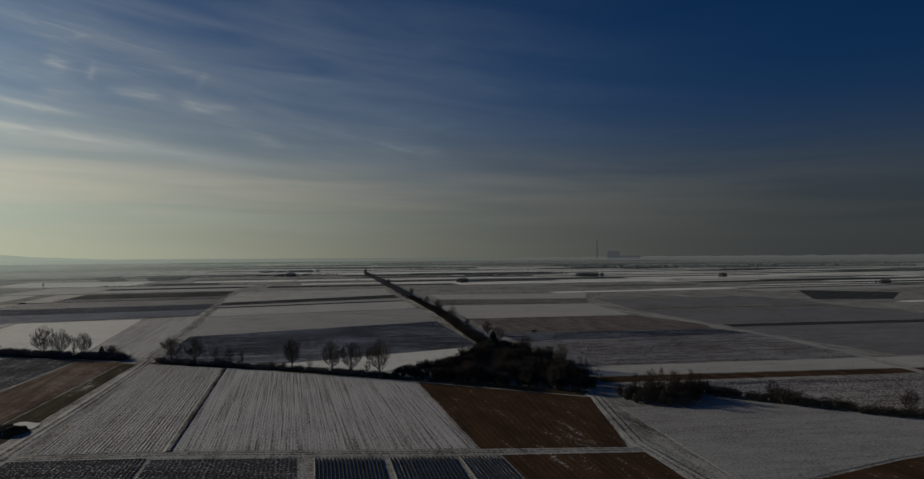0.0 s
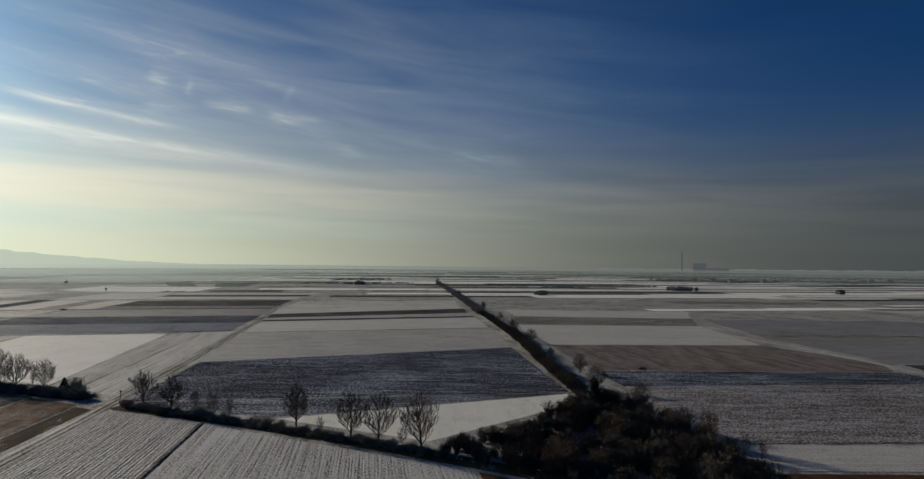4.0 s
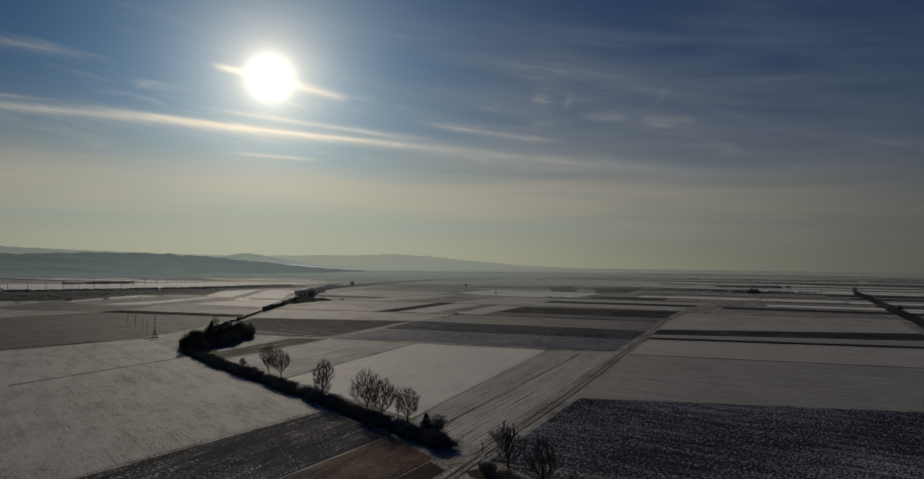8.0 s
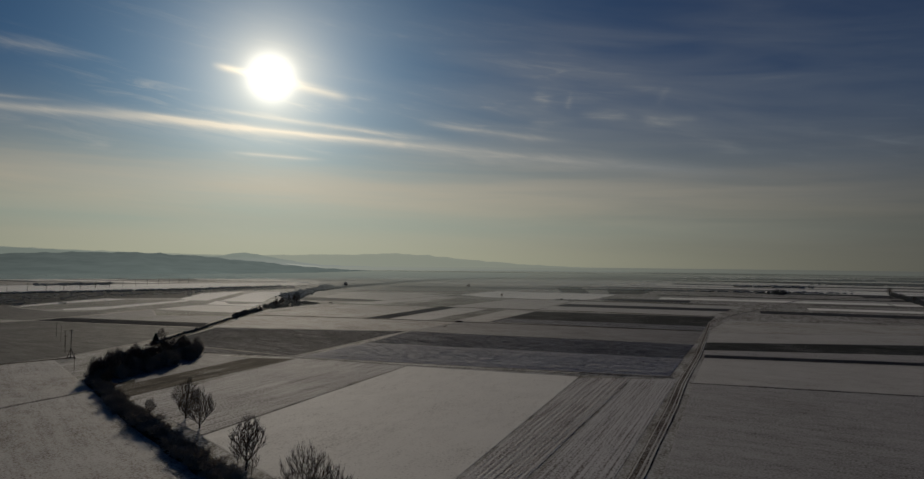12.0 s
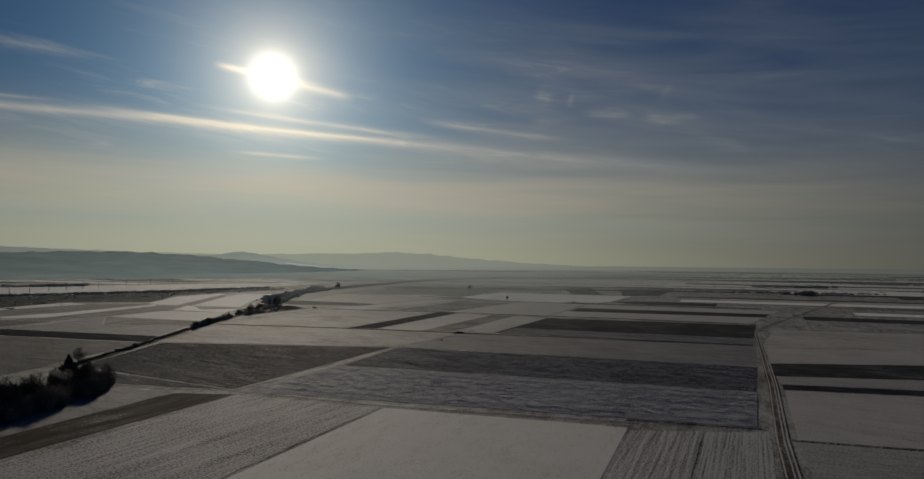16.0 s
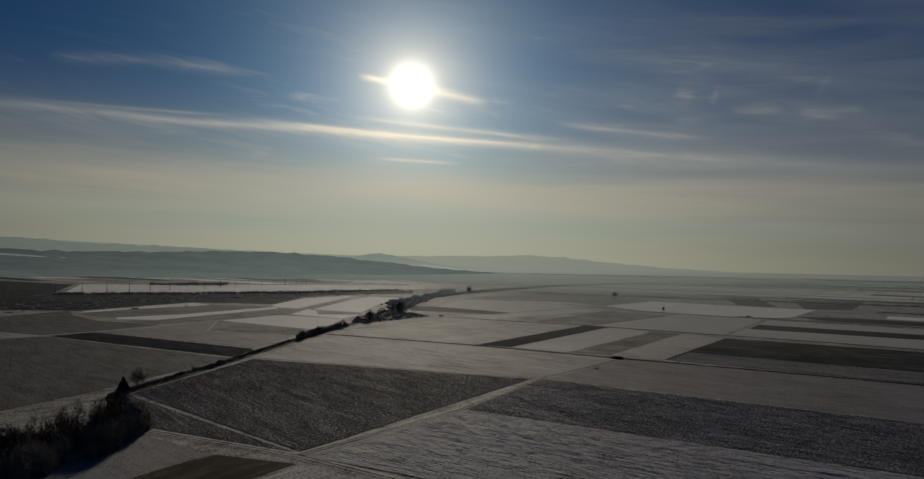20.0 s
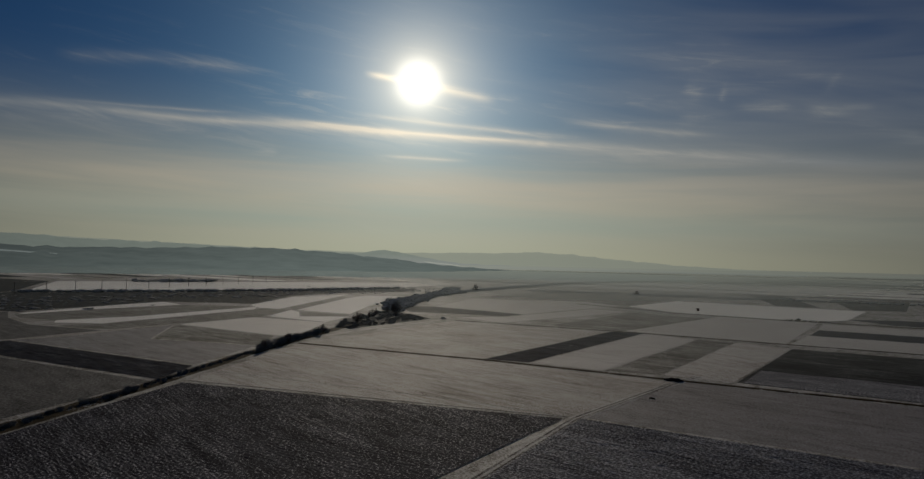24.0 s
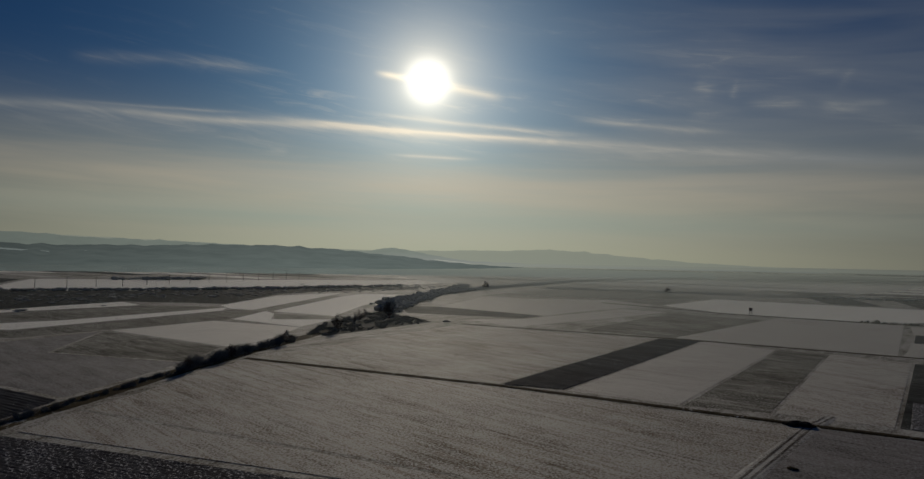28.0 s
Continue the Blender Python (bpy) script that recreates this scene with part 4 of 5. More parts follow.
def ribbon(points, width, z, step=6.0, wander=0.25, seed=0, ramp_edge=0.0):
    """A strip along a line, with wandering edges; returns verts and faces."""
    r = random.Random(seed)
    line = []
    for (x0, y0), (x1, y1) in zip(points, points[1:]):
        n = max(1, int(math.hypot(x1 - x0, y1 - y0) / step))
        line += [(x0 + (x1 - x0) * i / n, y0 + (y1 - y0) * i / n) for i in range(n)]
    line.append(points[-1])
    v, f = [], []
    for i, (x, y) in enumerate(line):
        x0, y0 = line[max(0, i - 1)]
        x1, y1 = line[min(len(line) - 1, i + 1)]
        d = math.hypot(x1 - x0, y1 - y0) or 1
        nx, ny = (y1 - y0) / d, -(x1 - x0) / d
        a, b = width / 2 * (1 + r.uniform(-wander, wander)), width / 2 * (1 + r.uniform(-wander, wander))
        v += [(x - nx * (a + ramp_edge), y - ny * (a + ramp_edge), 0.01), (x - nx * a, y - ny * a, z), (x + nx * b, y + ny * b, z), (x + nx * (b + ramp_edge), y + ny * (b + ramp_edge), 0.01)]
        if i:
            k = 4 * i
            f += [(k - 4 + j, k - 3 + j, k + 1 + j, k + j) for j in range(3)]
    return v, f


def shifted(points, off):
    out = []
    for i, (x, y) in enumerate(points):
        x0, y0 = points[max(0, i - 1)]
        x1, y1 = points[min(len(points) - 1, i + 1)]
        d = math.hypot(x1 - x0, y1 - y0)
        out.append((x + (y1 - y0) / d * off, y - (x1 - x0) / d * off))
    return out


def track(points, width, label, ruts=True, z=0.1, seed=0, mat=None):
    base = thing("farm_track", mesh_of("farm_track", *ribbon(points, width, z, wander=0.1, seed=seed, ramp_edge=0.7), mat or M_TRACK), label, "track", "farm tracks", "structure")
    if ruts:
        for k, off in enumerate((-width * 0.24, width * 0.24)):
            part("wheel_rut", mesh_of("wheel_rut", *ribbon(shifted(points, off), width * 0.17, z + 0.03, 8.0, 0.2, seed + k + 5), M_RUT), base)
    return base


track([(-56.4, 264.2), (-56.6, 238.5), (-57.9, 192.9), (-60.8, 140.1), (-63.3, 67.2)], 3.4, "rutted farm track edged with snow", seed=1)
long_line = [(-57.9, 264.3), (-57.4, 301.6), (-57.0, 334.2), (-57.5, 399.8), (-58.6, 438.4), (-58.7, 514.1), (-60.3, 588.2), (-62, 660.8), (-63, 696.6), (-59, 729.3), (-51, 771.9), (-33.5, 851.9), (-13.5, 944), (19.2, 1091)]
long_track = track(long_line, 2.0, "long muddy farm track between the fields", False, seed=2, mat=M_MUD)
for off, wd in ((-1.2, 0.3), (0.2, 0.36), (1.1, 0.45)):
    part("snow_strip", mesh_of("snow_strip", *ribbon(shifted(long_line, off), wd, 0.14, 6.0, 0.35, int(50 + off * 10)), M_SNOW_X), long_track)
track([(-61.9, 139.8), (-30.9, 134.8), (28, 119.7), (60, 112.5)], 2.6, "narrow track across the fields with snow along it", seed=3)
track([(75.3, 171.9), (73.2, 158), (66.9, 136), (61.6, 116.3), (60.8, 93.2), (59.3, 57.1)], 3.2, "pale snowy track with two wheel lines", seed=4)
track([(-254.2, 417.2), (-211.4, 426.5), (-159.4, 429.1), (-94.9, 440), (-62, 447.5)], 2.6, "faint snowy track between fields", seed=5)
track([(-211.4, 427), (-210.5, 483.4), (-218, 539.5), (-215.1, 608.2), (-213.1, 622.5)], 2.6, "rutted farm track edged with snow", seed=6)
track([(211.1, 400.6), (215.2, 349.9), (212.2, 288.3), (209.8, 252.6), (203.4, 214.4), (197.7, 188.5), (188, 155.1)], 3.2, "pale snowy track between fields", ruts=False, seed=7)
track([(75.6, 249.2), (78.8, 297.6), (82.1, 343.1), (86.9, 413.6), (96.2, 543.4)], 2.2, "snowy track along the hedge", seed=8)
track([(-373.1, 584.1), (-287.6, 602), (-218.8, 609.9), (-158.3, 618.3), (-65.1, 627.9)], 1.6, "dark grassy balk between fields", False, 0.2, 9, M_GRASS)
track([(-392, 724.3), (-290.7, 742.6), (-208.5, 749.8), (-158.4, 754.6), (-63, 753.1)], 1.5, "dark grassy balk between fields", False, 0.2, 10, M_GRASS)
track([(-417.8, 946.3), (-315.7, 912.7), (-234.5, 909.2), (-213.8, 912.2), (-57.8, 924.8)], 2.4, "dark grassy balk between fields", False, 0.3, 11, M_GRASS)
track([(-94.9, 443.3), (-63, 448.5)], 1.8, "short dark ditch edge without snow", False, 0.24, 12, M_RUT)
track([(-309.1, 301.3), (-297.1, 352.7), (-287.6, 383.2)], 1.2, "dark grassy balk under the poles", False, 0.2, 13, M_GRASS)
track([(-218.9, 268), (-219.8, 352.3)], 1.2, "faint furrow across the meadow", False, 0.14, 14, M_RUT)
track([(-30.5, 136.5), (-28.5, 234)], 0.7, "dark furrow between two tilled fields", False, 0.3, 15, M_RUT)
track([(-57.1, 439.8), (83.7, 459.4)], 0.9, "thin dark furrow across the snow", False, 0.14, 16, M_RUT)

# ---- trees ----


def bare_tree(seed, height, spread=0.36, stems=1, points=520, low=0.17, sprays=6):
    """Meshes of a leafless broad-leaved tree: every shoot joins the nearest older wood on the way down to the foot, and the wood thickens with the shoots it bears."""
    r = random.Random(seed)
    bend = Vector((r.gauss(0, 0.025), r.gauss(0, 0.025), 0))
    aims = []
    lobes = [Vector((r.uniform(0, 9), r.uniform(0, 9), r.uniform(0, 9))) for _ in range(2)]
    while len(aims) < points:
        x, y, z = r.uniform(-1, 1), r.uniform(-1, 1), r.uniform(0, 1)
        edge = 0.25 + 0.75 * math.sin(math.pi / 2 * min(1.0, z / 0.42)) if z < 0.42 else max(0.0, 1 - ((z - 0.42) / 0.6) ** 2) ** 0.7
        edge *= 0.86 + 0.5 * noise.noise(Vector((x, y, z * 1.6)) * 1.5 + lobes[0])
        if math.hypot(x, y) < edge and r.random() < 0.92:
            aims.append(Vector((x * spread * height, y * spread * height, height * (low + (1 - low) * z))) + bend * height * z)
    aims.sort(key=lambda q: q.length)
    pos, up_to, reach = [], [], []
    for s in range(stems):
        foot = Vector((0.5 * math.cos(s * 2.1), 0.5 * math.sin(s * 2.1), -0.1)) * (1 if stems > 1 else 0)
        lean = bend + (Vector((math.cos(s * 2.1), math.sin(s * 2.1), 0)) * 0.12 if stems > 1 else Vector((0, 0, 0)))
        for i in range(13):
            z = height * 0.6 * i / 12
            pos.append(foot + Vector((lean.x * z + r.gauss(0, 0.05), lean.y * z + r.gauss(0, 0.05), z - 0.1)))
            up_to.append(len(pos) - 2 if i else -1)
            reach.append(z)
    grid = np.zeros((points * 8, 3))
    cost = np.zeros(points * 8)
    n = len(pos)
    grid[:n], cost[:n] = [tuple(q) for q in pos], reach
    for q in aims:
        gap = np.array(q) - grid[:n]
        dist = np.sqrt((gap ** 2).sum(1)) + 1e-6
        best = int(np.argmin(dist * (1.0 + 1.9 * np.clip(0.56 - gap[:, 2] / dist, 0, 2)) + 0.6 * cost[:n]))
        start, k = pos[best], max(1, min(4, int(dist[best] / (height * 0.055))))
        for i in range(k):
            u = (i + 1) / k
            kink = Vector((r.gauss(0, 1), r.gauss(0, 1), r.gauss(0, 0.6))) * (height * 0.0025 if i < k - 1 else 0)
            bow = Vector((0, 0, -0.04 * dist[best] * math.sin(math.pi * u)))
            pos.append(start.lerp(q, u) + kink + bow)
            up_to.append(best if i == 0 else n - 1)
            grid[n], cost[n] = tuple(pos[-1]), cost[up_to[-1]] + dist[best] / k
            n += 1
    load = [0.0] * n
    for i in range(n - 1, -1, -1):
        load[i] = max(load[i], 1.0)
        if up_to[i] >= 0:
            load[up_to[i]] += load[i]
    wood, twigs = Tubes(), Tubes()
    thick = lambda i: height * 0.0019 * load[i] ** 0.46
    for i in range(n):
        j = up_to[i]
        if j >= 0:
            rad = thick(i)
            (wood if load[i] > 6 else twigs).tube(pos[j], pos[i], min(thick(j), rad * 1.25), rad, 6 if load[i] > 60 else 3)
            if load[i] < 70:
                d = (pos[i] - pos[j]).normalized()
                for _ in range(sprays - 2 if load[i] < 5 else 2):
                    e = (d + Vector((r.gauss(0, 0.3), r.gauss(0, 0.3), r.gauss(0.6, 0.2)))).normalized()
                    o = pos[j].lerp(pos[i], r.uniform(0.1, 1.0))
                    tip = o + e * height * r.uniform(0.05, 0.13)
                    twigs.tube(o, tip, height * 0.0018, height * 0.0007, 3)
    k = height / max(v.z for v in wood.v + twigs.v)
    for v in wood.v + twigs.v:
        v *= k
    return mesh_of("trunk", wood.v, wood.f, M_BARK, True), mesh_of("crown", twigs.v, twigs.f, M_TWIG)


TREES = [bare_tree(3, 12, 0.38), bare_tree(11, 12, 0.44), bare_tree(23, 12, 0.41), bare_tree(41, 12, 0.36), bare_tree(58, 12, 0.46)]
YOUNG = [bare_tree(71, 7, 0.24, 1, 150), bare_tree(83, 7, 0.3, 1, 170), bare_tree(95, 7, 0.2, 1, 140)]


def tree(x, y, h, kind, turn, label="leafless broad-leaved tree with a rounded crown of fine twigs", pool=None):
    trunk, crown = (pool or TREES)[kind % len(pool or TREES)]
    base = thing("bare_tree", None, label, "tree", "bare trees in the hedge", at=pose(x, y, 0, 0, 0, turn) @ Matrix.Scale(0.94 * h / (7.0 if pool is YOUNG else 12.0), 4))
    part("trunk", trunk, base)
    part("crown", crown, base, label="fine brown twigs")
    return base


HEDGE_TREE = "leafless tree standing in the field hedge"
for x, y, h, k in ((-167.1, 328.5, 11.5, 0), (-156.7, 322.9, 11, 1), (-125.1, 303.6, 12, 3), (-100.4, 289.5, 13, 1), (-93.4, 285.4, 11.5, 2), (-84.8, 283.8, 10, 0)):
    tree(x, y, h, k, x * 7 % 360, HEDGE_TREE)
for x, y, h, k in ((-49, 259.2, 10.5, 2), (-40, 252.2, 10, 1), (-6, 228.7, 11.5, 3), (6.8, 218.6, 11.5, 0), (12.7, 215.1, 11.5, 4), (21.4, 208.7, 13, 2)):
    tree(x, y, h, k, x * 11 % 360, HEDGE_TREE)
for x, y, h, k in ((-88.8, 285.8, 8, 0), (-32.1, 244.1, 7, 2), (-27.1, 241.5, 6.5, 1), (-23, 239, 6, 0), (-96, 284.5, 6.5, 2), (-122.2, 301.7, 5, 1), (-129, 305.6, 4.5, 1), (17.4, 209.7, 5, 1), (-0.1, 223.7, 4, 1)):
    tree(x, y, h, k, x * 13 % 360, "slim young leafless tree in the hedge", YOUNG)
for x, y, h, k in ((82.6, 203.7, 9, 0), (83.6, 240, 8, 1), (80.6, 266.5, 8.5, 4), (85.6, 297.2, 8, 1), (90, 385.1, 8, 4), (93.9, 439.6, 9, 2), (86.1, 335.9, 5, 0), (100.1, 506.6, 7, 1), (108.2, 614.5, 8, 0), (120.2, 840.1, 9, 2), (131.8, 1084.8, 9, 3), (146.1, 1320.4, 13, 2)):
    tree(x, y, h, k, x * 17 % 360, "leafless tree along the receding hedge")
for x, y, h, k in ((82.2, 153.7, 8, 0), (85.2, 151.5, 8.5, 2), (88.2, 155.4, 8, 1), (91.1, 149.2, 8.5, 0), (87.1, 146.4, 7.5, 2), (94.1, 153.2, 8, 1), (97, 150, 8, 0), (100, 154.9, 7.5, 2), (92.2, 157.3, 8, 2), (103, 155.8, 6.5, 0), (80.3, 171.7, 6, 0), (80.3, 177.7, 6, 1), (83.3, 185.6, 6.5, 2), (85.4, 194.5, 6, 0)):
    tree(x, y, h, k, x * 19 % 360, "slim young leafless tree in a copse", YOUNG)
for x, y, h, k in ((115.6, 142.2, 6, 1), (136.5, 120.3, 7, 2), (-248.1, 394.8, 9, 0), (-244.1, 377.7, 10, 1), (-240.2, 364.4, 9.5, 2), (-236.1, 356.9, 8, 3), (-250.7, 406.4, 9, 4), (-245.5, 387.2, 10, 3), (-232.8, 351.3, 6, 0), (-254.2, 416.2, 8, 1), (-222.1, 349.4, 6.5, 2), (-178.3, 327.4, 5, 0)):
    tree(x, y, h, k, x * 23 % 360, "leafless tree at the edge of a thicket")
for x, y, h, k in ((-304.3, 442.7, 7, 1), (-435.4, 716.1, 12, 0), (-411.9, 658.3, 9, 2), (-392.8, 615.2, 6, 1), (-363.8, 558.5, 5, 0), (-375.8, 580.4, 5.5, 2)):
    tree(x, y, h, k, x * 29 % 360, "leafless tree on the ditch bank")


# crowns recoloured paler to imitate haze in front of far trees
PALE = []
for trunk, crown in TREES[:2]:
    pale = crown.copy()
    pale.materials[0] = M_HAZED
    PALE.append((trunk, pale))
for x, y, h, k in ((-573.8, 1005, 13, 0), (-412.6, 1079.8, 11, 1)):
    tree(x, y, h, k, 40, "lone leafless tree far off in the fields, twigs paled for haze", PALE)
copse = random.Random(99)
for _ in range(54):
    u, v = copse.random(), copse.random()
    tree(-228.5 - 26 * u - 10 * v, 355 + 62 * u - 4 * v, copse.uniform(6.0, 9.5), copse.randrange(3), copse.uniform(0, 360), "slim leafless tree standing in the thicket", YOUNG)
for _ in range(7):
    u = copse.random()
    tree(-464 + 40 * u + copse.gauss(0, 4), 745.5 - 60 * u, copse.uniform(4.5, 8), copse.randrange(3), copse.uniform(0, 360), "slim leafless tree in a hazy woodland wedge", YOUNG)
for _ in range(26):
    u, v = copse.random(), copse.random()
    x, y = 36.5 + 42 * u + 4 * v, 190.5 - 22 * u + (10 + 50 * u) * v
    tree(x, y, copse.uniform(5.0, 8.0), copse.randrange(3), copse.uniform(0, 360), "slim young leafless tree standing in the thicket", YOUNG)


def spruce_mesh(seed, h):
    r = random.Random(seed)
    t, nd = Tubes(), Tubes()
    t.tube(Vector((0, 0, -0.1)), Vector((0, 0, h)), h * 0.018, 0.01, 6)
    z = h * 0.06
    while z < h * 0.98:
        reach = (1 - z / h) ** 0.85 * h * 0.46 + 0.1
        for i in range(9):
            a = r.uniform(0, 2 * math.pi)
            ln = reach * r.uniform(0.7, 1.1)
            root = Vector((0, 0, z + r.uniform(-0.1, 0.1)))
            tip = root + Vector((math.cos(a) * ln, math.sin(a) * ln, -ln * 0.25))
            t.tube(root, tip, 0.03, 0.008, 3)
            for k in range(12):
                p = root.lerp(tip, (k + 1) / 12) + Vector((r.gauss(0, 0.05), r.gauss(0, 0.05), r.gauss(-0.06, 0.05)))
                nd.blade(p, r.uniform(0.18, 0.34), r)
        z += h * 0.035
    return mesh_of("trunk", t.v, t.f, M_BARK), mesh_of("crown", nd.v, nd.f, M_NEEDLE)


SPRUCES = [spruce_mesh(5, 5.0), spruce_mesh(9, 5.0)]
for x, y, h, k in ((-77.4, 279.3, 3.8, 0), (-301.7, 436.9, 4.2, 1), (68.6, 235.8, 9, 1)):
    base = thing("spruce", None, "small dark green spruce among leafless bushes", "conifer", "spruces", at=pose(x, y, 0, 0, 0, x) @ Matrix.Diagonal((h * 0.23, h * 0.23, h * 0.2, 1)))
    part("trunk", SPRUCES[k][0], base)
    part("crown", SPRUCES[k][1], base)


def bush_mesh(seed, dense=1.0):
    """A leafless bush about 2 m high and 2.4 m wide: stems, a thicket of twigs, and the dense middle of it."""
    r = random.Random(seed)
    t = Tubes()
    for i in range(int(70 * dense)):
        a, lean = r.uniform(0, 2 * math.pi), r.uniform(0.1, 0.75)
        p = Vector((math.cos(a) * 0.3 * r.random(), math.sin(a) * 0.3 * r.random(), 0))
        d = Vector((math.cos(a) * lean, math.sin(a) * lean, 1)).normalized()
        length, rad = r.uniform(1.2, 2.1), 0.025
        for s in range(3):
            d = (d + Vector((r.gauss(0, 0.2), r.gauss(0, 0.2), r.gauss(0, 0.1)))).normalized()
            q = p + d * length / 3
            t.tube(p, q, rad, rad * 0.6, 3)
            for _ in range(2 + s):
                e = (d + Vector((r.gauss(0, 0.6), r.gauss(0, 0.6), r.gauss(0.1, 0.4)))).normalized()
                o = q + e * r.uniform(0.25, 0.6)
                t.tube(q, o, 0.012, 0.004, 3)
                for _ in range(2):
                    t.blade(q.lerp(o, r.uniform(0.3, 1.1)) + Vector((r.gauss(0, 0.08), r.gauss(0, 0.08), r.gauss(0, 0.08))), r.uniform(0.04, 0.11), r)
            p, rad = q, rad * 0.6
    k = len(t.v)
    bm = bmesh.new()
    bmesh.ops.create_icosphere(bm, subdivisions=3, radius=1.0)
    for v in bm.verts:
        b = 0.72 + 0.6 * noise.noise(v.co * 2.3 + Vector((seed, 0, 0))) + 0.25 * noise.noise(v.co * 7 + Vector((seed, 5, 0)))
        v.co = Vector((v.co.x * 1.02 * b, v.co.y * 1.02 * b, max(-0.05, 0.62 + v.co.z * 0.72 * b)))
    faces = t.f + [tuple(k + v.index for v in f.verts) for f in bm.faces]
    verts = t.v + [v.co.copy() for v in bm.verts]
    me = mesh_of("bush", verts, faces, M_BUSH)
    me.materials.append(M_CORE)
    flags = [0] * len(t.f) + [1] * len(bm.faces)
    me.polygons.foreach_set("material_index", flags)
    bm.free()
    return me


BUSHES = [bush_mesh(s) for s in (1, 2, 3, 4, 5, 6)]
# paler copies of the bushes, imitating haze over hedges and far scrub
HAZED, HEDGING = [], []
for pool, twig, core in ((HAZED, M_HAZED, M_HAZED_CORE), (HEDGING, M_HEDGE, M_HEDGE_CORE)):
    for me in BUSHES:
        me = me.copy()
        me.materials[0], me.materials[1] = twig, core
        pool.append(me)


def hedge(points, spacing, width, hmin, hmax, label, seed, category="hedge", gaps=(), pool=None):
    """Bushes along a line, overlapping, in one thing."""
    r = random.Random(seed)
    base = thing("field_hedge", None, label, category, "hedges", at=pose(points[0][0], points[0][1], 0))
    ox, oy = points[0]
    for (x0, y0), (x1, y1) in zip(points, points[1:]):
        n = max(1, int(math.hypot(x1 - x0, y1 - y0) / spacing))
        for i in range(n):
            u = (i + r.random()) / n
            x, y = x0 + (x1 - x0) * u + r.gauss(0, width), y0 + (y1 - y0) * u + r.gauss(0, width)
            if any(math.hypot(x - gx, y - gy) < gr for gx, gy, gr in gaps):
                continue
            h = r.uniform(hmin, hmax) * (1.5 if r.random() < 0.07 else 1)
            m = pose(x - ox, y - oy, 0, 0, 0, r.uniform(0, 360)) @ Matrix.Diagonal((h * 0.55 * r.uniform(0.9, 1.5), h * 0.55 * r.uniform(0.9, 1.5), h * 0.5, 1))
            part("bush", r.choice(pool or BUSHES), base, m)
    return base


def thicket(poly, count, hmin, hmax, label, seed, taper=1.0, pool=None, wide=0.36):
    r = random.Random(seed)
    xs, ys = [p[0] for p in poly], [p[1] for p in poly]
    base = thing("thicket", None, label, "thicket", "thickets", at=pose(xs[0], ys[0], 0))
    placed = 0
    while placed < count:
        x, y = r.uniform(min(xs), max(xs)), r.uniform(min(ys), max(ys))
        if not inside((x, y), poly):
            continue
        edge = min(math.hypot(x - px, y - py) for px, py in poly)
        h = r.uniform(hmin, hmax) * min(1.0, 0.6 + edge / 30) * min(1.0, 0.45 + 0.55 * math.hypot(x - xs[0], y - ys[0]) / taper)
        m = pose(x - xs[0], y - ys[0], 0, 0, 0, r.uniform(0, 360)) @ Matrix.Diagonal((h * wide * r.uniform(0.8, 1.3), h * wide * r.uniform(0.8, 1.3), h * 0.5, 1))
        part("bush", r.choice(pool or BUSHES), base, m)
        placed += 1
    return base


H_LABEL = "long leafless field hedge of dense dark bushes"
hedge([(-232.7, 352.3), (-195.8, 332), (-156.6, 312.2), (-116.5, 292.7), (-66, 266.3)], 0.8, 1.0, 0.8, 2.7, H_LABEL, 31, pool=HEDGING)
hedge([(-53.2, 255.3), (-29.2, 240.1), (-5.2, 223.8), (26.1, 200.8)], 0.75, 0.7, 0.8, 1.6, H_LABEL, 32, pool=HEDGING)
hedge([(72.6, 257.1), (76, 297.8), (81.2, 343.2), (89, 423), (98, 564.1)], 1.4, 0.6, 1.6, 3.2, "long hedge of dark leafless bushes running away", 33)
hedge([(98, 564.1), (115.1, 806.7), (147, 1320.4)], 4.2, 1.6, 2.2, 4.0, "far end of a long dark hedge", 34, pool=HAZED)
hedge([(104.9, 152.7), (115.6, 139.3), (132.6, 118.5), (167, 91.8)], 1.1, 0.9, 1.2, 2.4, "low dark hedge along a snow field", 35)
hedge([(-254.2, 417.2), (-298.9, 435), (-329.6, 494.6), (-361.3, 548.8), (-398.8, 622)], 1.1, 0.7, 0.4, 1.1, "low ragged bushes along a ditch", 36, pool=HAZED)
hedge([(-363.9, 554), (-379.4, 582.1), (-398.7, 623.8)], 3.5, 1.2, 1.4, 2.8, "taller bushes on the ditch bank", 37, pool=HAZED)
thicket([(18.2, 204.9), (46.3, 182.1), (72.2, 163), (79.3, 171.8), (84.5, 199.6), (80.6, 253.8), (70.6, 249.4), (48.5, 222.9)], 300, 2.6, 5.2, "large dense thicket of dark leafless shrubs and young trees", 41, 50.0)
thicket([(78.2, 157.8), (80.1, 145.7), (90, 142.2), (103.9, 151.7), (106.9, 157.6), (94.2, 160.2)], 70, 2.2, 4.4, "small copse of dark undergrowth and slim trees", 42)
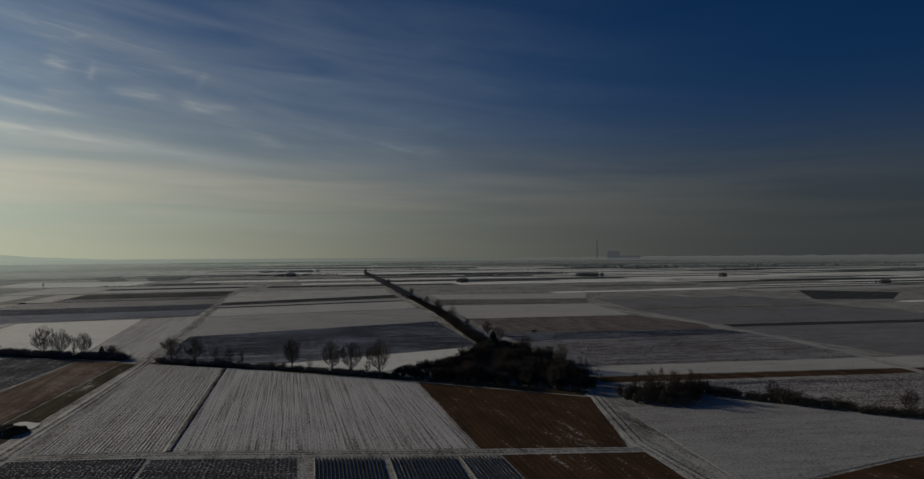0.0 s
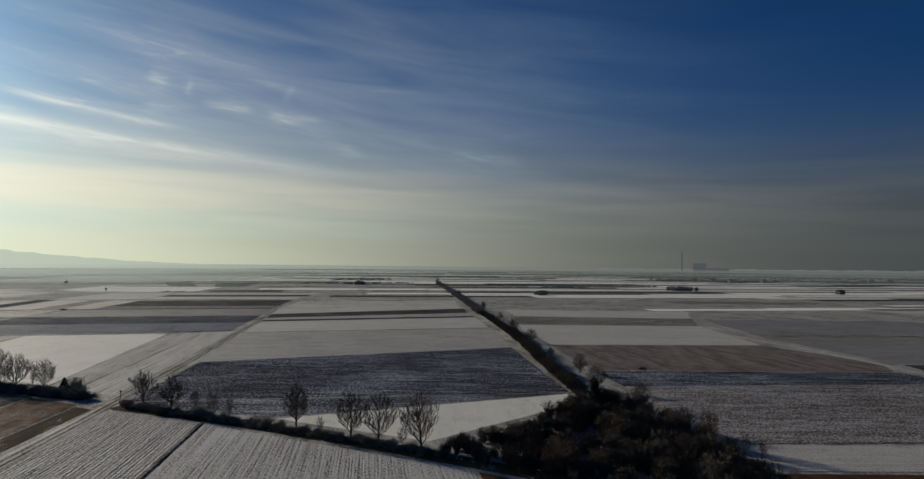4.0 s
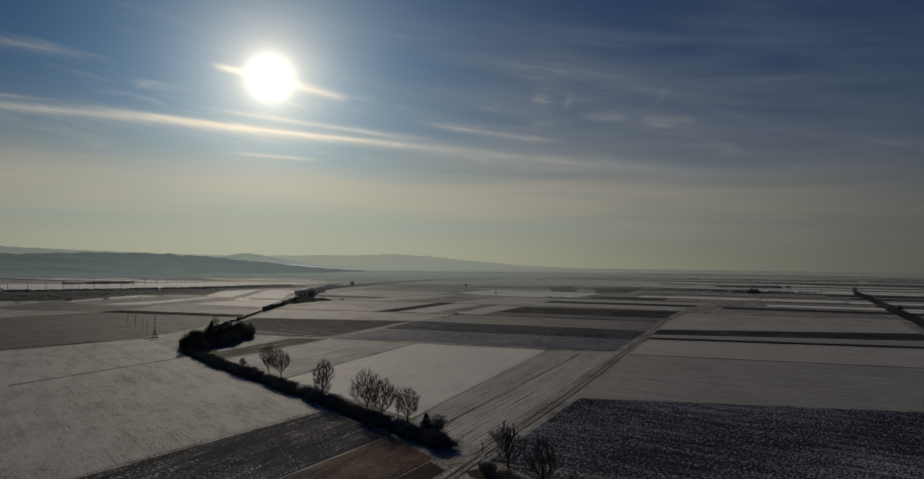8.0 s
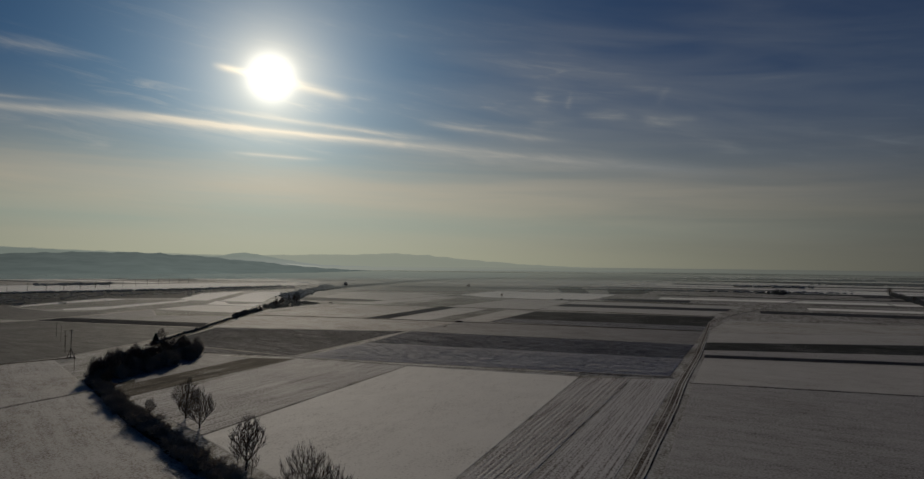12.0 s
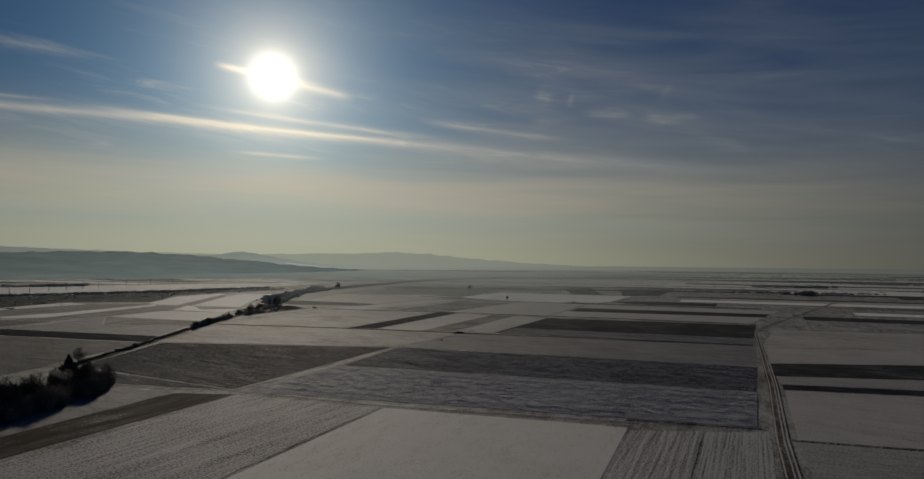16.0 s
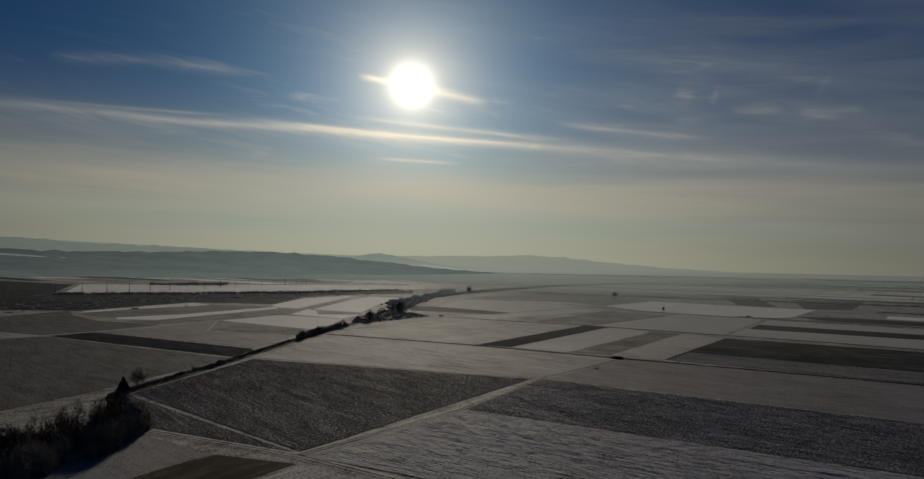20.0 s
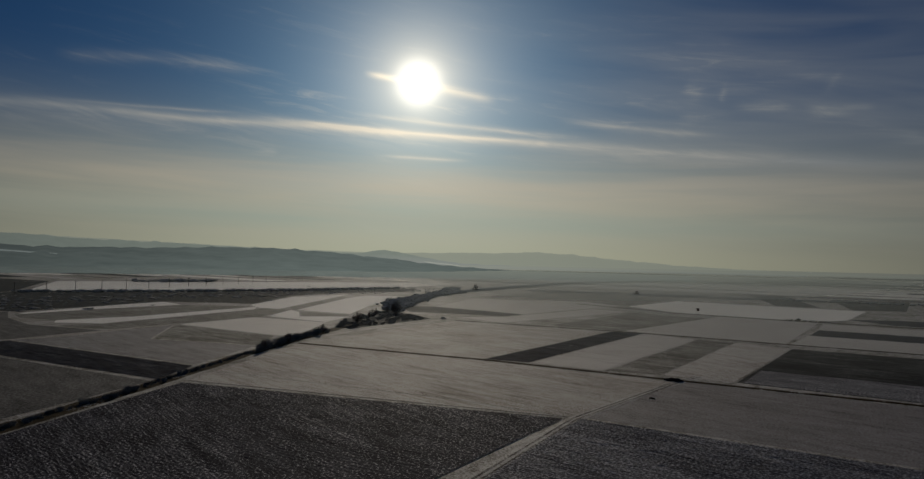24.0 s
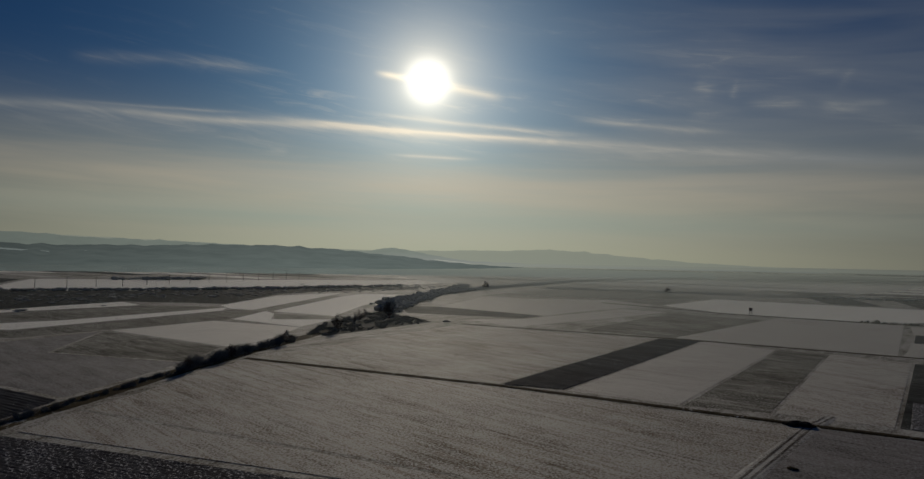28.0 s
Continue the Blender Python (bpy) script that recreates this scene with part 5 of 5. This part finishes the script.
thicket([(-232.7, 352.3), (-227, 358.8), (-232.6, 375.9), (-240.3, 401.7), (-254.1, 419.2), (-261.9, 414.1), (-260.7, 392.7), (-249.1, 364.4)], 170, 2.4, 5.6, "dense dark thicket at the bend of the hedge", 43, 1.0, HEDGING)
thicket([(-402.9, 632.4), (-407.7, 719.7), (-441.7, 736.3), (-470.7, 739.6), (-441.9, 676.8)], 200, 0.6, 1.3, "hazy wedge of woodland beside the ditch", 44, 1.0, HAZED, 1.1)
hedge([(-236.2, 914.2), (-207.5, 912.3)], 1.5, 0.8, 0.7, 1.3, "short row of dark bushes between snow fields", 45)
thicket([(220, 866.6), (234.1, 863.8), (235.9, 878), (221.8, 878.9)], 22, 4, 7, "small grove in the open fields", 46, 1.0, HAZED)
thicket([(-15.5, 1223.8), (6.4, 1224.7), (8.2, 1242.2), (-13.6, 1239.2)], 20, 4, 7, "small grove in the open fields", 47, 1.0, HAZED)
thicket([(471.3, 1017.5), (520.9, 1019.3), (522.2, 1037.6), (472.5, 1035.7)], 40, 4, 7, "small grove in the open fields", 48, 1.0, HAZED)
thicket([(716.5, 653), (734.4, 655.9), (735.7, 669), (717.8, 667)], 18, 4, 6, "small grove in the open fields", 49, 1.0, HAZED)

thing("round_bush", HEDGING[2], "round leafless bush beside a small spruce", "bush", at=pose(-73.7, 277.8, 0) @ Matrix.Scale(1.8, 4))

# ditch with ice
thing("ditch", mesh_of("ditch", *ribbon([(-254.2, 416.2), (-299, 434), (-329.6, 493.6), (-361.3, 547.9), (-399.6, 623.8), (-436, 696.1)], 5.0, 0.2, 5.0, 0.2, 51, 0.6), M_GRASS), "dark grassy ditch bank without snow", "ditch", kind="structure")
thing("ditch", mesh_of("ditch", *ribbon([(-232.5, 353.2), (-195.7, 332.9), (-156.5, 313.2), (-116.4, 293.7), (-65.9, 267.3)], 5.5, 0.14, 5.0, 0.2, 52, 0.6), M_GRASS), "dark earth under the hedge", "ditch", kind="structure")
thing("ditch", mesh_of("ditch", *ribbon([(-54.3, 255.3), (-29.2, 240.1), (-5.2, 223.8), (26.1, 200.8), (72.2, 163)], 4.5, 0.14, 5.0, 0.2, 53, 0.6), M_GRASS), "dark earth under the hedge", "ditch", kind="structure")
thing("ditch", mesh_of("ditch", *ribbon([(73.6, 255.1), (76, 297.8), (81.2, 343.2), (89, 423), (98, 564.1), (115.1, 806.7), (147, 1320.4)], 2.4, 0.2, 8.0, 0.2, 54, 0.4), M_GRASS), "dark earth under the long hedge", "ditch", kind="structure")
thing("ice_puddle", mesh_of("ice_puddle", *ribbon([(-130.4, 297.9), (-121.5, 293.3)], 1.1, 0.2, 1.0, 0.4, 55, 0.2), M_ICE), "frozen puddle shining beside the hedge", "ice")

# ---- poles, heap, post, hide, parked car ----
pole_bm = Tubes()
pole_bm.tube(Vector((0, 0, -0.2)), Vector((0, 0, 1)), 0.016, 0.011, 8)
POLE = mesh_of("pole", pole_bm.v, pole_bm.f, M_POLE, True)
ARM = box_mesh("crossarm", (1.5, 0.09, 0.09), M_POLE, bevel=0.01)
INSUL = Tubes()
INSUL.tube(Vector((0, 0, 0)), Vector((0, 0, 0.2)), 0.05, 0.035, 8)
INSUL = mesh_of("insulator", INSUL.v, INSUL.f, M_STEEL)
for x, y, h in ((-111.5, 277.7, 5.4), (-256.2, 362.6, 6.5), (-302.5, 391.6, 7.5), (-320, 403.7, 7.5), (-340.3, 415.9, 7.5), (-363.9, 429.9, 7.5)):
    base = thing("utility_pole", None, "weathered wooden utility pole at the field edge", "pole", "utility poles", at=pose(x, y, 0, 0, 0, 30))
    part("pole", POLE, base, Matrix.Diagonal((h * 0.8, h * 0.8, h, 1)))
    part("crossarm", ARM, base, pose(0, 0, h - 0.35))
    for k in (-0.65, 0, 0.65):
        part("insulator", INSUL, base, pose(k, 0, h - 0.3))
base = thing("braced_pole", None, "tall slim wooden power pole with two slanting brace legs", "pole", at=pose(-287.1, 383.2, 0, 0, 0, 25))
part("pole", POLE, base, Matrix.Diagonal((11, 11, 11.5, 1)))
part("crossarm", ARM, base, pose(0, 0, 11.0) @ Matrix.Diagonal((1.2, 1.3, 1.3, 1)))
for k in (-1, 1):
    part("brace_leg", POLE, base, pose(k * 1.5, 0, 0, 0, -k * 20, 0) @ Matrix.Diagonal((9, 9, 4.3, 1)))
    part("insulator", INSUL, base, pose(k * 0.8, 0, 11.05))
part("footing", box_mesh("footing", (3.6, 0.8, 0.35), M_HEAP, (0, 0, 0.15), 0.1), base)
for i in range(16):
    x, y = -803 - 9 * i, 626 + 29 * i
    base = thing("line_mast", None, "slim dark mast in a far row beside the railway", "mast", "far masts", at=pose(x, y, 0, 0, 0, 70))
    part("pole", POLE, base, Matrix.Diagonal((18, 18, 10, 1)))
    part("crossarm", ARM, base, pose(0.6, 0, 9.0) @ Matrix.Diagonal((1.6, 1.6, 1.6, 1)))

post = thing("gate_post", None, "short dark wooden post at the track junction", "post", at=pose(-57.3, 266.2, 0))
part("shaft", POLE, post, Matrix.Diagonal((7, 7, 2.4, 1)))
part("board", box_mesh("board", (0.5, 0.06, 0.35), M_BOARD, bevel=0.02), post, pose(0, 0, 2.1))

bm = bmesh.new()
bmesh.ops.create_icosphere(bm, subdivisions=5, radius=1.0)
for v in bm.verts:
    b = 1 + 0.22 * noise.noise(v.co * 2.1) + 0.1 * noise.noise(v.co * 6.0) + 0.05 * noise.noise(v.co * 15.0)
    v.co = Vector((v.co.x * 3.0 * b, v.co.y * 1.5 * b, max(-0.05, v.co.z * 1.0 * b)))
thing("dung_heap", from_bm("dung_heap", bm, M_HEAP, True), "long dark dung heap beside the track", "heap", at=pose(-217.0, 608.6, 0, 0, 0, 8))
bm = bmesh.new()
bmesh.ops.create_icosphere(bm, subdivisions=5, radius=1.0)
for v in bm.verts:
    b = 1 + 0.2 * noise.noise(v.co * 1.8 + Vector((9, 0, 0))) + 0.08 * noise.noise(v.co * 6.0)
    v.co = Vector((v.co.x * 4.2 * b, v.co.y * 3.4 * b, max(-0.05, v.co.z * 1.7 * b)))
MOUND = from_bm("earth_mound", bm, M_GRASS, True)
thing("earth_mound", MOUND, "grassy dark earth mound ringed with snow", "mound", at=pose(-67.1, 161.5, 0))
thing("earth_mound", MOUND, "grassy dark earth mound ringed with snow", "mound", at=pose(-69.1, 152.7, 0, 0, 0, 60) @ Matrix.Diagonal((0.9, 0.9, 0.6, 1)))
apron = [(-66.3 + (3.6 + 0.6 * math.sin(a * 2.3)) * math.cos(a * 0.4189), 166 + (5.0 + 0.8 * math.sin(a * 1.7)) * math.sin(a * 0.4189), 0.13) for a in range(15)]
thing("snow_apron", mesh_of("snow_apron", apron, [tuple(range(15))], M_SNOW), "patch of snow round the earth mounds", "snow", kind="structure")
stone = thing("clod_heap", MOUND, "small dark heap of clods on the snow", "heap", at=pose(-212.2, 575.9, 0) @ Matrix.Scale(0.22, 4))

thing("clod_heap", MOUND, "small dark heap alone on a brown stubble field", "heap", at=pose(111.4, 302.8, 0) @ Matrix.Diagonal((0.35, 0.2, 0.5, 1)))
hide = thing("hunting_hide", None, "small raised hunting hide on four legs", "hide", at=pose(-297.1, 908.0, 0, 0, 0, 20))
for sx in (-0.8, 0.8):
    for sy in (-0.8, 0.8):
        part("leg", POLE, hide, pose(sx, sy, 0) @ Matrix.Diagonal((7, 7, 3.2, 1)))
part("cabin", box_mesh("cabin", (1.9, 1.9, 2.0), M_BOARD, (0, 0, 4.0), 0.04), hide)
part("roof", box_mesh("roof", (2.4, 2.4, 0.18), M_ROOF, (0, 0, 5.1), 0.05), hide)
for i in range(6):
    part("rung", box_mesh("rung", (0.7, 0.06, 0.06), M_BOARD), hide, pose(0, -1.0, 0.4 + 0.45 * i))

car = thing("parked_car", None, "small dark car parked at the end of a wood", "car", at=pose(-401.6, 723.6, 0.1, 0, 0, 40))
bm = bmesh.new()
prof = [(-2.1, 0.35), (-2.15, 0.75), (-1.9, 0.95), (-1.2, 1.42), (0.6, 1.46), (1.15, 1.0), (2.0, 0.85), (2.15, 0.6), (2.1, 0.35)]
rings = []
for yy, inset in ((-0.85, 0.9), (-0.8, 1.0), (0.8, 1.0), (0.85, 0.9)):
    rings.append([bm.verts.new((px * inset, yy, 0.35 + (pz - 0.35) * inset)) for px, pz in prof])
for ra, rb in zip(rings, rings[1:]):
    for i in range(len(prof)):
        j = (i + 1) % len(prof)
        bm.faces.new((ra[i], ra[j], rb[j], rb[i]))
bm.faces.new(rings[0][::-1]), bm.faces.new(rings[-1])
part("body", from_bm("body", bm, M_PAINT), car)
part("windscreen", box_mesh("windscreen", (0.05, 1.35, 0.6), M_GLASS), car, pose(0.92, 0, 1.2, 0, -52, 0))
for sx in (-1.3, 1.3):
    for sy in (-0.8, 0.8):
        wt = Tubes()
        wt.tube(Vector((0, -0.1, 0)), Vector((0, 0.1, 0)), 0.33, 0.33, 16)
        wheel = part("wheel", mesh_of("wheel", wt.v, wt.f, M_TYRE), car, pose(sx, sy, 0.33))

# ---- far land: woods, village roofs, hills, power station ----


def far_wood(points, depth, hmin, hmax, label, seed, mat=None, step=6.0, wide=1.0):
    """A distant belt of trees as many small uneven crowns."""
    r = random.Random(seed)
    v, f = [], []
    bm = bmesh.new()
    bmesh.ops.create_icosphere(bm, subdivisions=2, radius=1.0)
    ball = [p.co.copy() for p in bm.verts]
    tri = [tuple(q.index for q in p.verts) for p in bm.faces]
    bm.free()
    for (x0, y0), (x1, y1) in zip(points, points[1:]):
        n = max(1, int(math.hypot(x1 - x0, y1 - y0) / step))
        for i in range(n):
            u = (i + r.random()) / n
            x, y = x0 + (x1 - x0) * u + r.gauss(0, depth * 0.4), y0 + (y1 - y0) * u + r.gauss(0, depth * 0.4)
            h = r.uniform(hmin, hmax)
            k, wx = len(v), h * r.uniform(0.35, 0.7) * wide
            off = Vector((r.uniform(0, 90), 0, 0))
            for p in ball:
                b = 0.8 + 0.55 * noise.noise(p * 2.6 + off)
                v.append((x + p.x * wx * b, y + p.y * wx * b, max(0, h * 0.52 + p.z * h * 0.5 * b)))
            f += [(k + a, k + b2, k + c) for a, b2, c in tri]
    return thing("far_wood", mesh_of("far_wood", v, f, mat or M_FARWOOD), label, "wood", kind="stuff")


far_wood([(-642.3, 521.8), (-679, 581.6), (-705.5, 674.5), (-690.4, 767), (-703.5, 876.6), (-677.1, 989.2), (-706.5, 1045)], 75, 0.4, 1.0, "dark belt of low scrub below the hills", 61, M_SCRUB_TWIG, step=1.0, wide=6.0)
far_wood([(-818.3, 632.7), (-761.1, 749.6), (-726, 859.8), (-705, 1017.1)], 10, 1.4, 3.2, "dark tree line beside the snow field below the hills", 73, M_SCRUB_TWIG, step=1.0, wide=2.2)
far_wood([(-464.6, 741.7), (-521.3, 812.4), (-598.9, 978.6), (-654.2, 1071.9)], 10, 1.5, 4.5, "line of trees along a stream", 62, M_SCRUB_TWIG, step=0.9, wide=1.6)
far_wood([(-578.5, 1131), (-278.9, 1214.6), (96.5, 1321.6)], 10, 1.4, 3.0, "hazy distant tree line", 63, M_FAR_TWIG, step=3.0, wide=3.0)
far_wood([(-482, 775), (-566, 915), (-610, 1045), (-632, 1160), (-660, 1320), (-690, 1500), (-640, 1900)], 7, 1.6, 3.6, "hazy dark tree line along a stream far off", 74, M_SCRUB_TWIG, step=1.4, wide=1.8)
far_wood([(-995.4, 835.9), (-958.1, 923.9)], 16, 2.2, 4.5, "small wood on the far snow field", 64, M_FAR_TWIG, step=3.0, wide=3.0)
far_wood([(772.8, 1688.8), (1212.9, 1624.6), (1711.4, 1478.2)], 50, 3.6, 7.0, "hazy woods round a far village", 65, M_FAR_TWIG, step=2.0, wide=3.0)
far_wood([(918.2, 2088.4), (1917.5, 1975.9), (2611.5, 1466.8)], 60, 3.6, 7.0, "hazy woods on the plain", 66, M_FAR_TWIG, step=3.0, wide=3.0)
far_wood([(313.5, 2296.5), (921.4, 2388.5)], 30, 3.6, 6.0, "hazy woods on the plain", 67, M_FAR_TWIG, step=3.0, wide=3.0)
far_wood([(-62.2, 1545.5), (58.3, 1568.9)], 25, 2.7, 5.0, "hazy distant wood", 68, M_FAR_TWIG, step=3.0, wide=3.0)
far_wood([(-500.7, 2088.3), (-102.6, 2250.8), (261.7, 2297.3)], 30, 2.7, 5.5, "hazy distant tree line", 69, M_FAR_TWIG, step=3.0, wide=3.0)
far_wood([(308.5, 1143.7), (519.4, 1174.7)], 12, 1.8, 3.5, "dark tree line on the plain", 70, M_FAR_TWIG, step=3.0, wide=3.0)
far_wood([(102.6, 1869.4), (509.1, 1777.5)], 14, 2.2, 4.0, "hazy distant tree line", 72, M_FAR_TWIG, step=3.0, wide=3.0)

hut = thing("field_barn", None, "small dark barn alone in the fields", "barn", at=pose(685.5, 924.3, 0, 0, 0, 20))
part("wall", box_mesh("wall", (12, 7, 4), M_BOARD, (0, 0, 2), 0.1), hut)
bm = bmesh.new()
rv = [bm.verts.new(p) for p in ((-6.5, -4, 3.9), (6.5, -4, 3.9), (6.5, 4, 3.9), (-6.5, 4, 3.9), (-6.5, 0, 6.5), (6.5, 0, 6.5))]
for fc in ((0, 1, 5, 4), (2, 3, 4, 5), (0, 4, 3), (1, 2, 5), (3, 2, 1, 0)):
    bm.faces.new([rv[i] for i in fc])
ROOF = from_bm("roof", bm, M_ROOF)
part("roof", ROOF, hut)
HOUSE = box_mesh("wall", (12, 8, 5), M_WALL, (0, 0, 2.5), 0.1)
vr = random.Random(77)
for i in range(14):
    x, y = 1000 + vr.uniform(-180, 650), 1560 + vr.uniform(-60, 90)
    house = thing("far_house", None, "small distant house with a dark roof", "house", "far village", at=pose(x, y, 0, 0, 0, vr.uniform(0, 180)))
    part("wall", HOUSE, house)
    part("roof", ROOF, house, pose(0, 0, 1.1) @ Matrix.Diagonal((1, 1.15, 1, 1)))


def ridge(dist, a0, a1, crest, mat, label, seed, depth=500.0, n=220):
    """A far range of hills: crest(azimuth) gives the height of its skyline in degrees over the horizon."""
    v, f = [], []
    for i in range(n + 1):
        a = a0 + (a1 - a0) * i / n
        s, c = math.sin(radians(a)), math.cos(radians(a))
        top = 38 + dist * math.tan(radians(crest(a) + 0.11 * noise.noise(Vector((a * 1.1, seed, 0))) + 0.03 * noise.noise(Vector((a * 6.0, seed, 3)))))
        for k, (back_d, z) in enumerate(((-depth, -2), (-depth * 0.6, 0.35 * top), (-depth * 0.25, 0.75 * top), (0, top), (depth * 0.6, top * 0.4), (depth * 0.8, -2))):
            wob = 60 * noise.noise(Vector((a * 0.8, k * 3.1, seed)))
            v.append((-90 + s * (dist + back_d + wob), 300 + c * (dist + back_d + wob), z))
        if i:
            q = 6 * i
            f += [(q - 6 + j, q + j, q + 1 + j, q - 5 + j) for j in range(5)]
    return thing("backdrop", mesh_of("hills", v, f, mat, True), label, "hills", kind="structure")


def skyline(*points):
    return lambda a: float(np.interp(a, [p[0] for p in points], [p[1] for p in points]))


ridge(2150, -110, -10, skyline((-110, 0.9), (-85, 0.7), (-75, 0.55), (-71, 0.46), (-68.5, 0.38), (-66.5, 0.33), (-64.8, 0.36), (-60, 0.44), (-55, 0.62), (-52.5, 0.66), (-50, 0.6), (-46.5, 0.42), (-44.3, 0.2), (-42, 0.02), (-39.5, -0.25), (-37, -0.48), (-34, -0.66), (-30, -0.78), (-24, -0.9), (-16, -1.05), (-10, -1.2)), M_HILL, "wooded hills with blue-grey winter haze painted on as glow", 1.0, 760)
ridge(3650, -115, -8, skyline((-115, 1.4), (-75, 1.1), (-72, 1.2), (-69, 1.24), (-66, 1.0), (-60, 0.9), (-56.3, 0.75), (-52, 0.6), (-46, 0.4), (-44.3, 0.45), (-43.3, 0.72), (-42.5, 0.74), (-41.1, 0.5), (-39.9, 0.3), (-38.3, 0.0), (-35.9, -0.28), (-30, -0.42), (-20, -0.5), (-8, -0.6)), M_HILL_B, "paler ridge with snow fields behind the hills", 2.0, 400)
ridge(4150, -115, 12, skyline((-115, 1.5), (-72, 1.3), (-60, 0.9), (-50, 0.6), (-44, 0.5), (-38.5, 0.58), (-36, 0.65), (-33.9, 0.66), (-29.8, 0.82), (-26.7, 0.68), (-23.2, 0.35), (-18, -0.05), (-11.3, -0.32), (0, -0.42), (12, -0.45)), M_HILL_C, "faintest ridge, mostly painted haze", 3.0, 350)
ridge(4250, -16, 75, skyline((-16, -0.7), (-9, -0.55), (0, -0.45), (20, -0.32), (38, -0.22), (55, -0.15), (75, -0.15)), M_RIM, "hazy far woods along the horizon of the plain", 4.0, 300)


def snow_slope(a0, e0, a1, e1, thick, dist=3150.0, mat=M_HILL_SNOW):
    """A snow field on the far slope, as a strip between two bearings, its haze painted as glow."""
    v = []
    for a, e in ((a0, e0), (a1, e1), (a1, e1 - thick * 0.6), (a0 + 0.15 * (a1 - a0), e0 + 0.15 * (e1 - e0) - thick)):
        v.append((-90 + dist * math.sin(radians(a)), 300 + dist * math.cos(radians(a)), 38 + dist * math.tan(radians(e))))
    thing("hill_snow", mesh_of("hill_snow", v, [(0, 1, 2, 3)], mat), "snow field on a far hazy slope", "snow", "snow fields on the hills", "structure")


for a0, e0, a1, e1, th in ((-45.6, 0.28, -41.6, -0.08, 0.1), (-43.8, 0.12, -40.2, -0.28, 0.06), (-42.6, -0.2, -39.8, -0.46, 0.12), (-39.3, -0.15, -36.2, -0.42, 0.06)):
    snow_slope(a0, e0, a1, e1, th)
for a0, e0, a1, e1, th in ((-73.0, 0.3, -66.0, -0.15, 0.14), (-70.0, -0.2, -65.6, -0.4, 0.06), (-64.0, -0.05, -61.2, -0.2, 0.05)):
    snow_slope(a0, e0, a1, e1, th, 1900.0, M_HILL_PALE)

# the station's haze is emission in its material
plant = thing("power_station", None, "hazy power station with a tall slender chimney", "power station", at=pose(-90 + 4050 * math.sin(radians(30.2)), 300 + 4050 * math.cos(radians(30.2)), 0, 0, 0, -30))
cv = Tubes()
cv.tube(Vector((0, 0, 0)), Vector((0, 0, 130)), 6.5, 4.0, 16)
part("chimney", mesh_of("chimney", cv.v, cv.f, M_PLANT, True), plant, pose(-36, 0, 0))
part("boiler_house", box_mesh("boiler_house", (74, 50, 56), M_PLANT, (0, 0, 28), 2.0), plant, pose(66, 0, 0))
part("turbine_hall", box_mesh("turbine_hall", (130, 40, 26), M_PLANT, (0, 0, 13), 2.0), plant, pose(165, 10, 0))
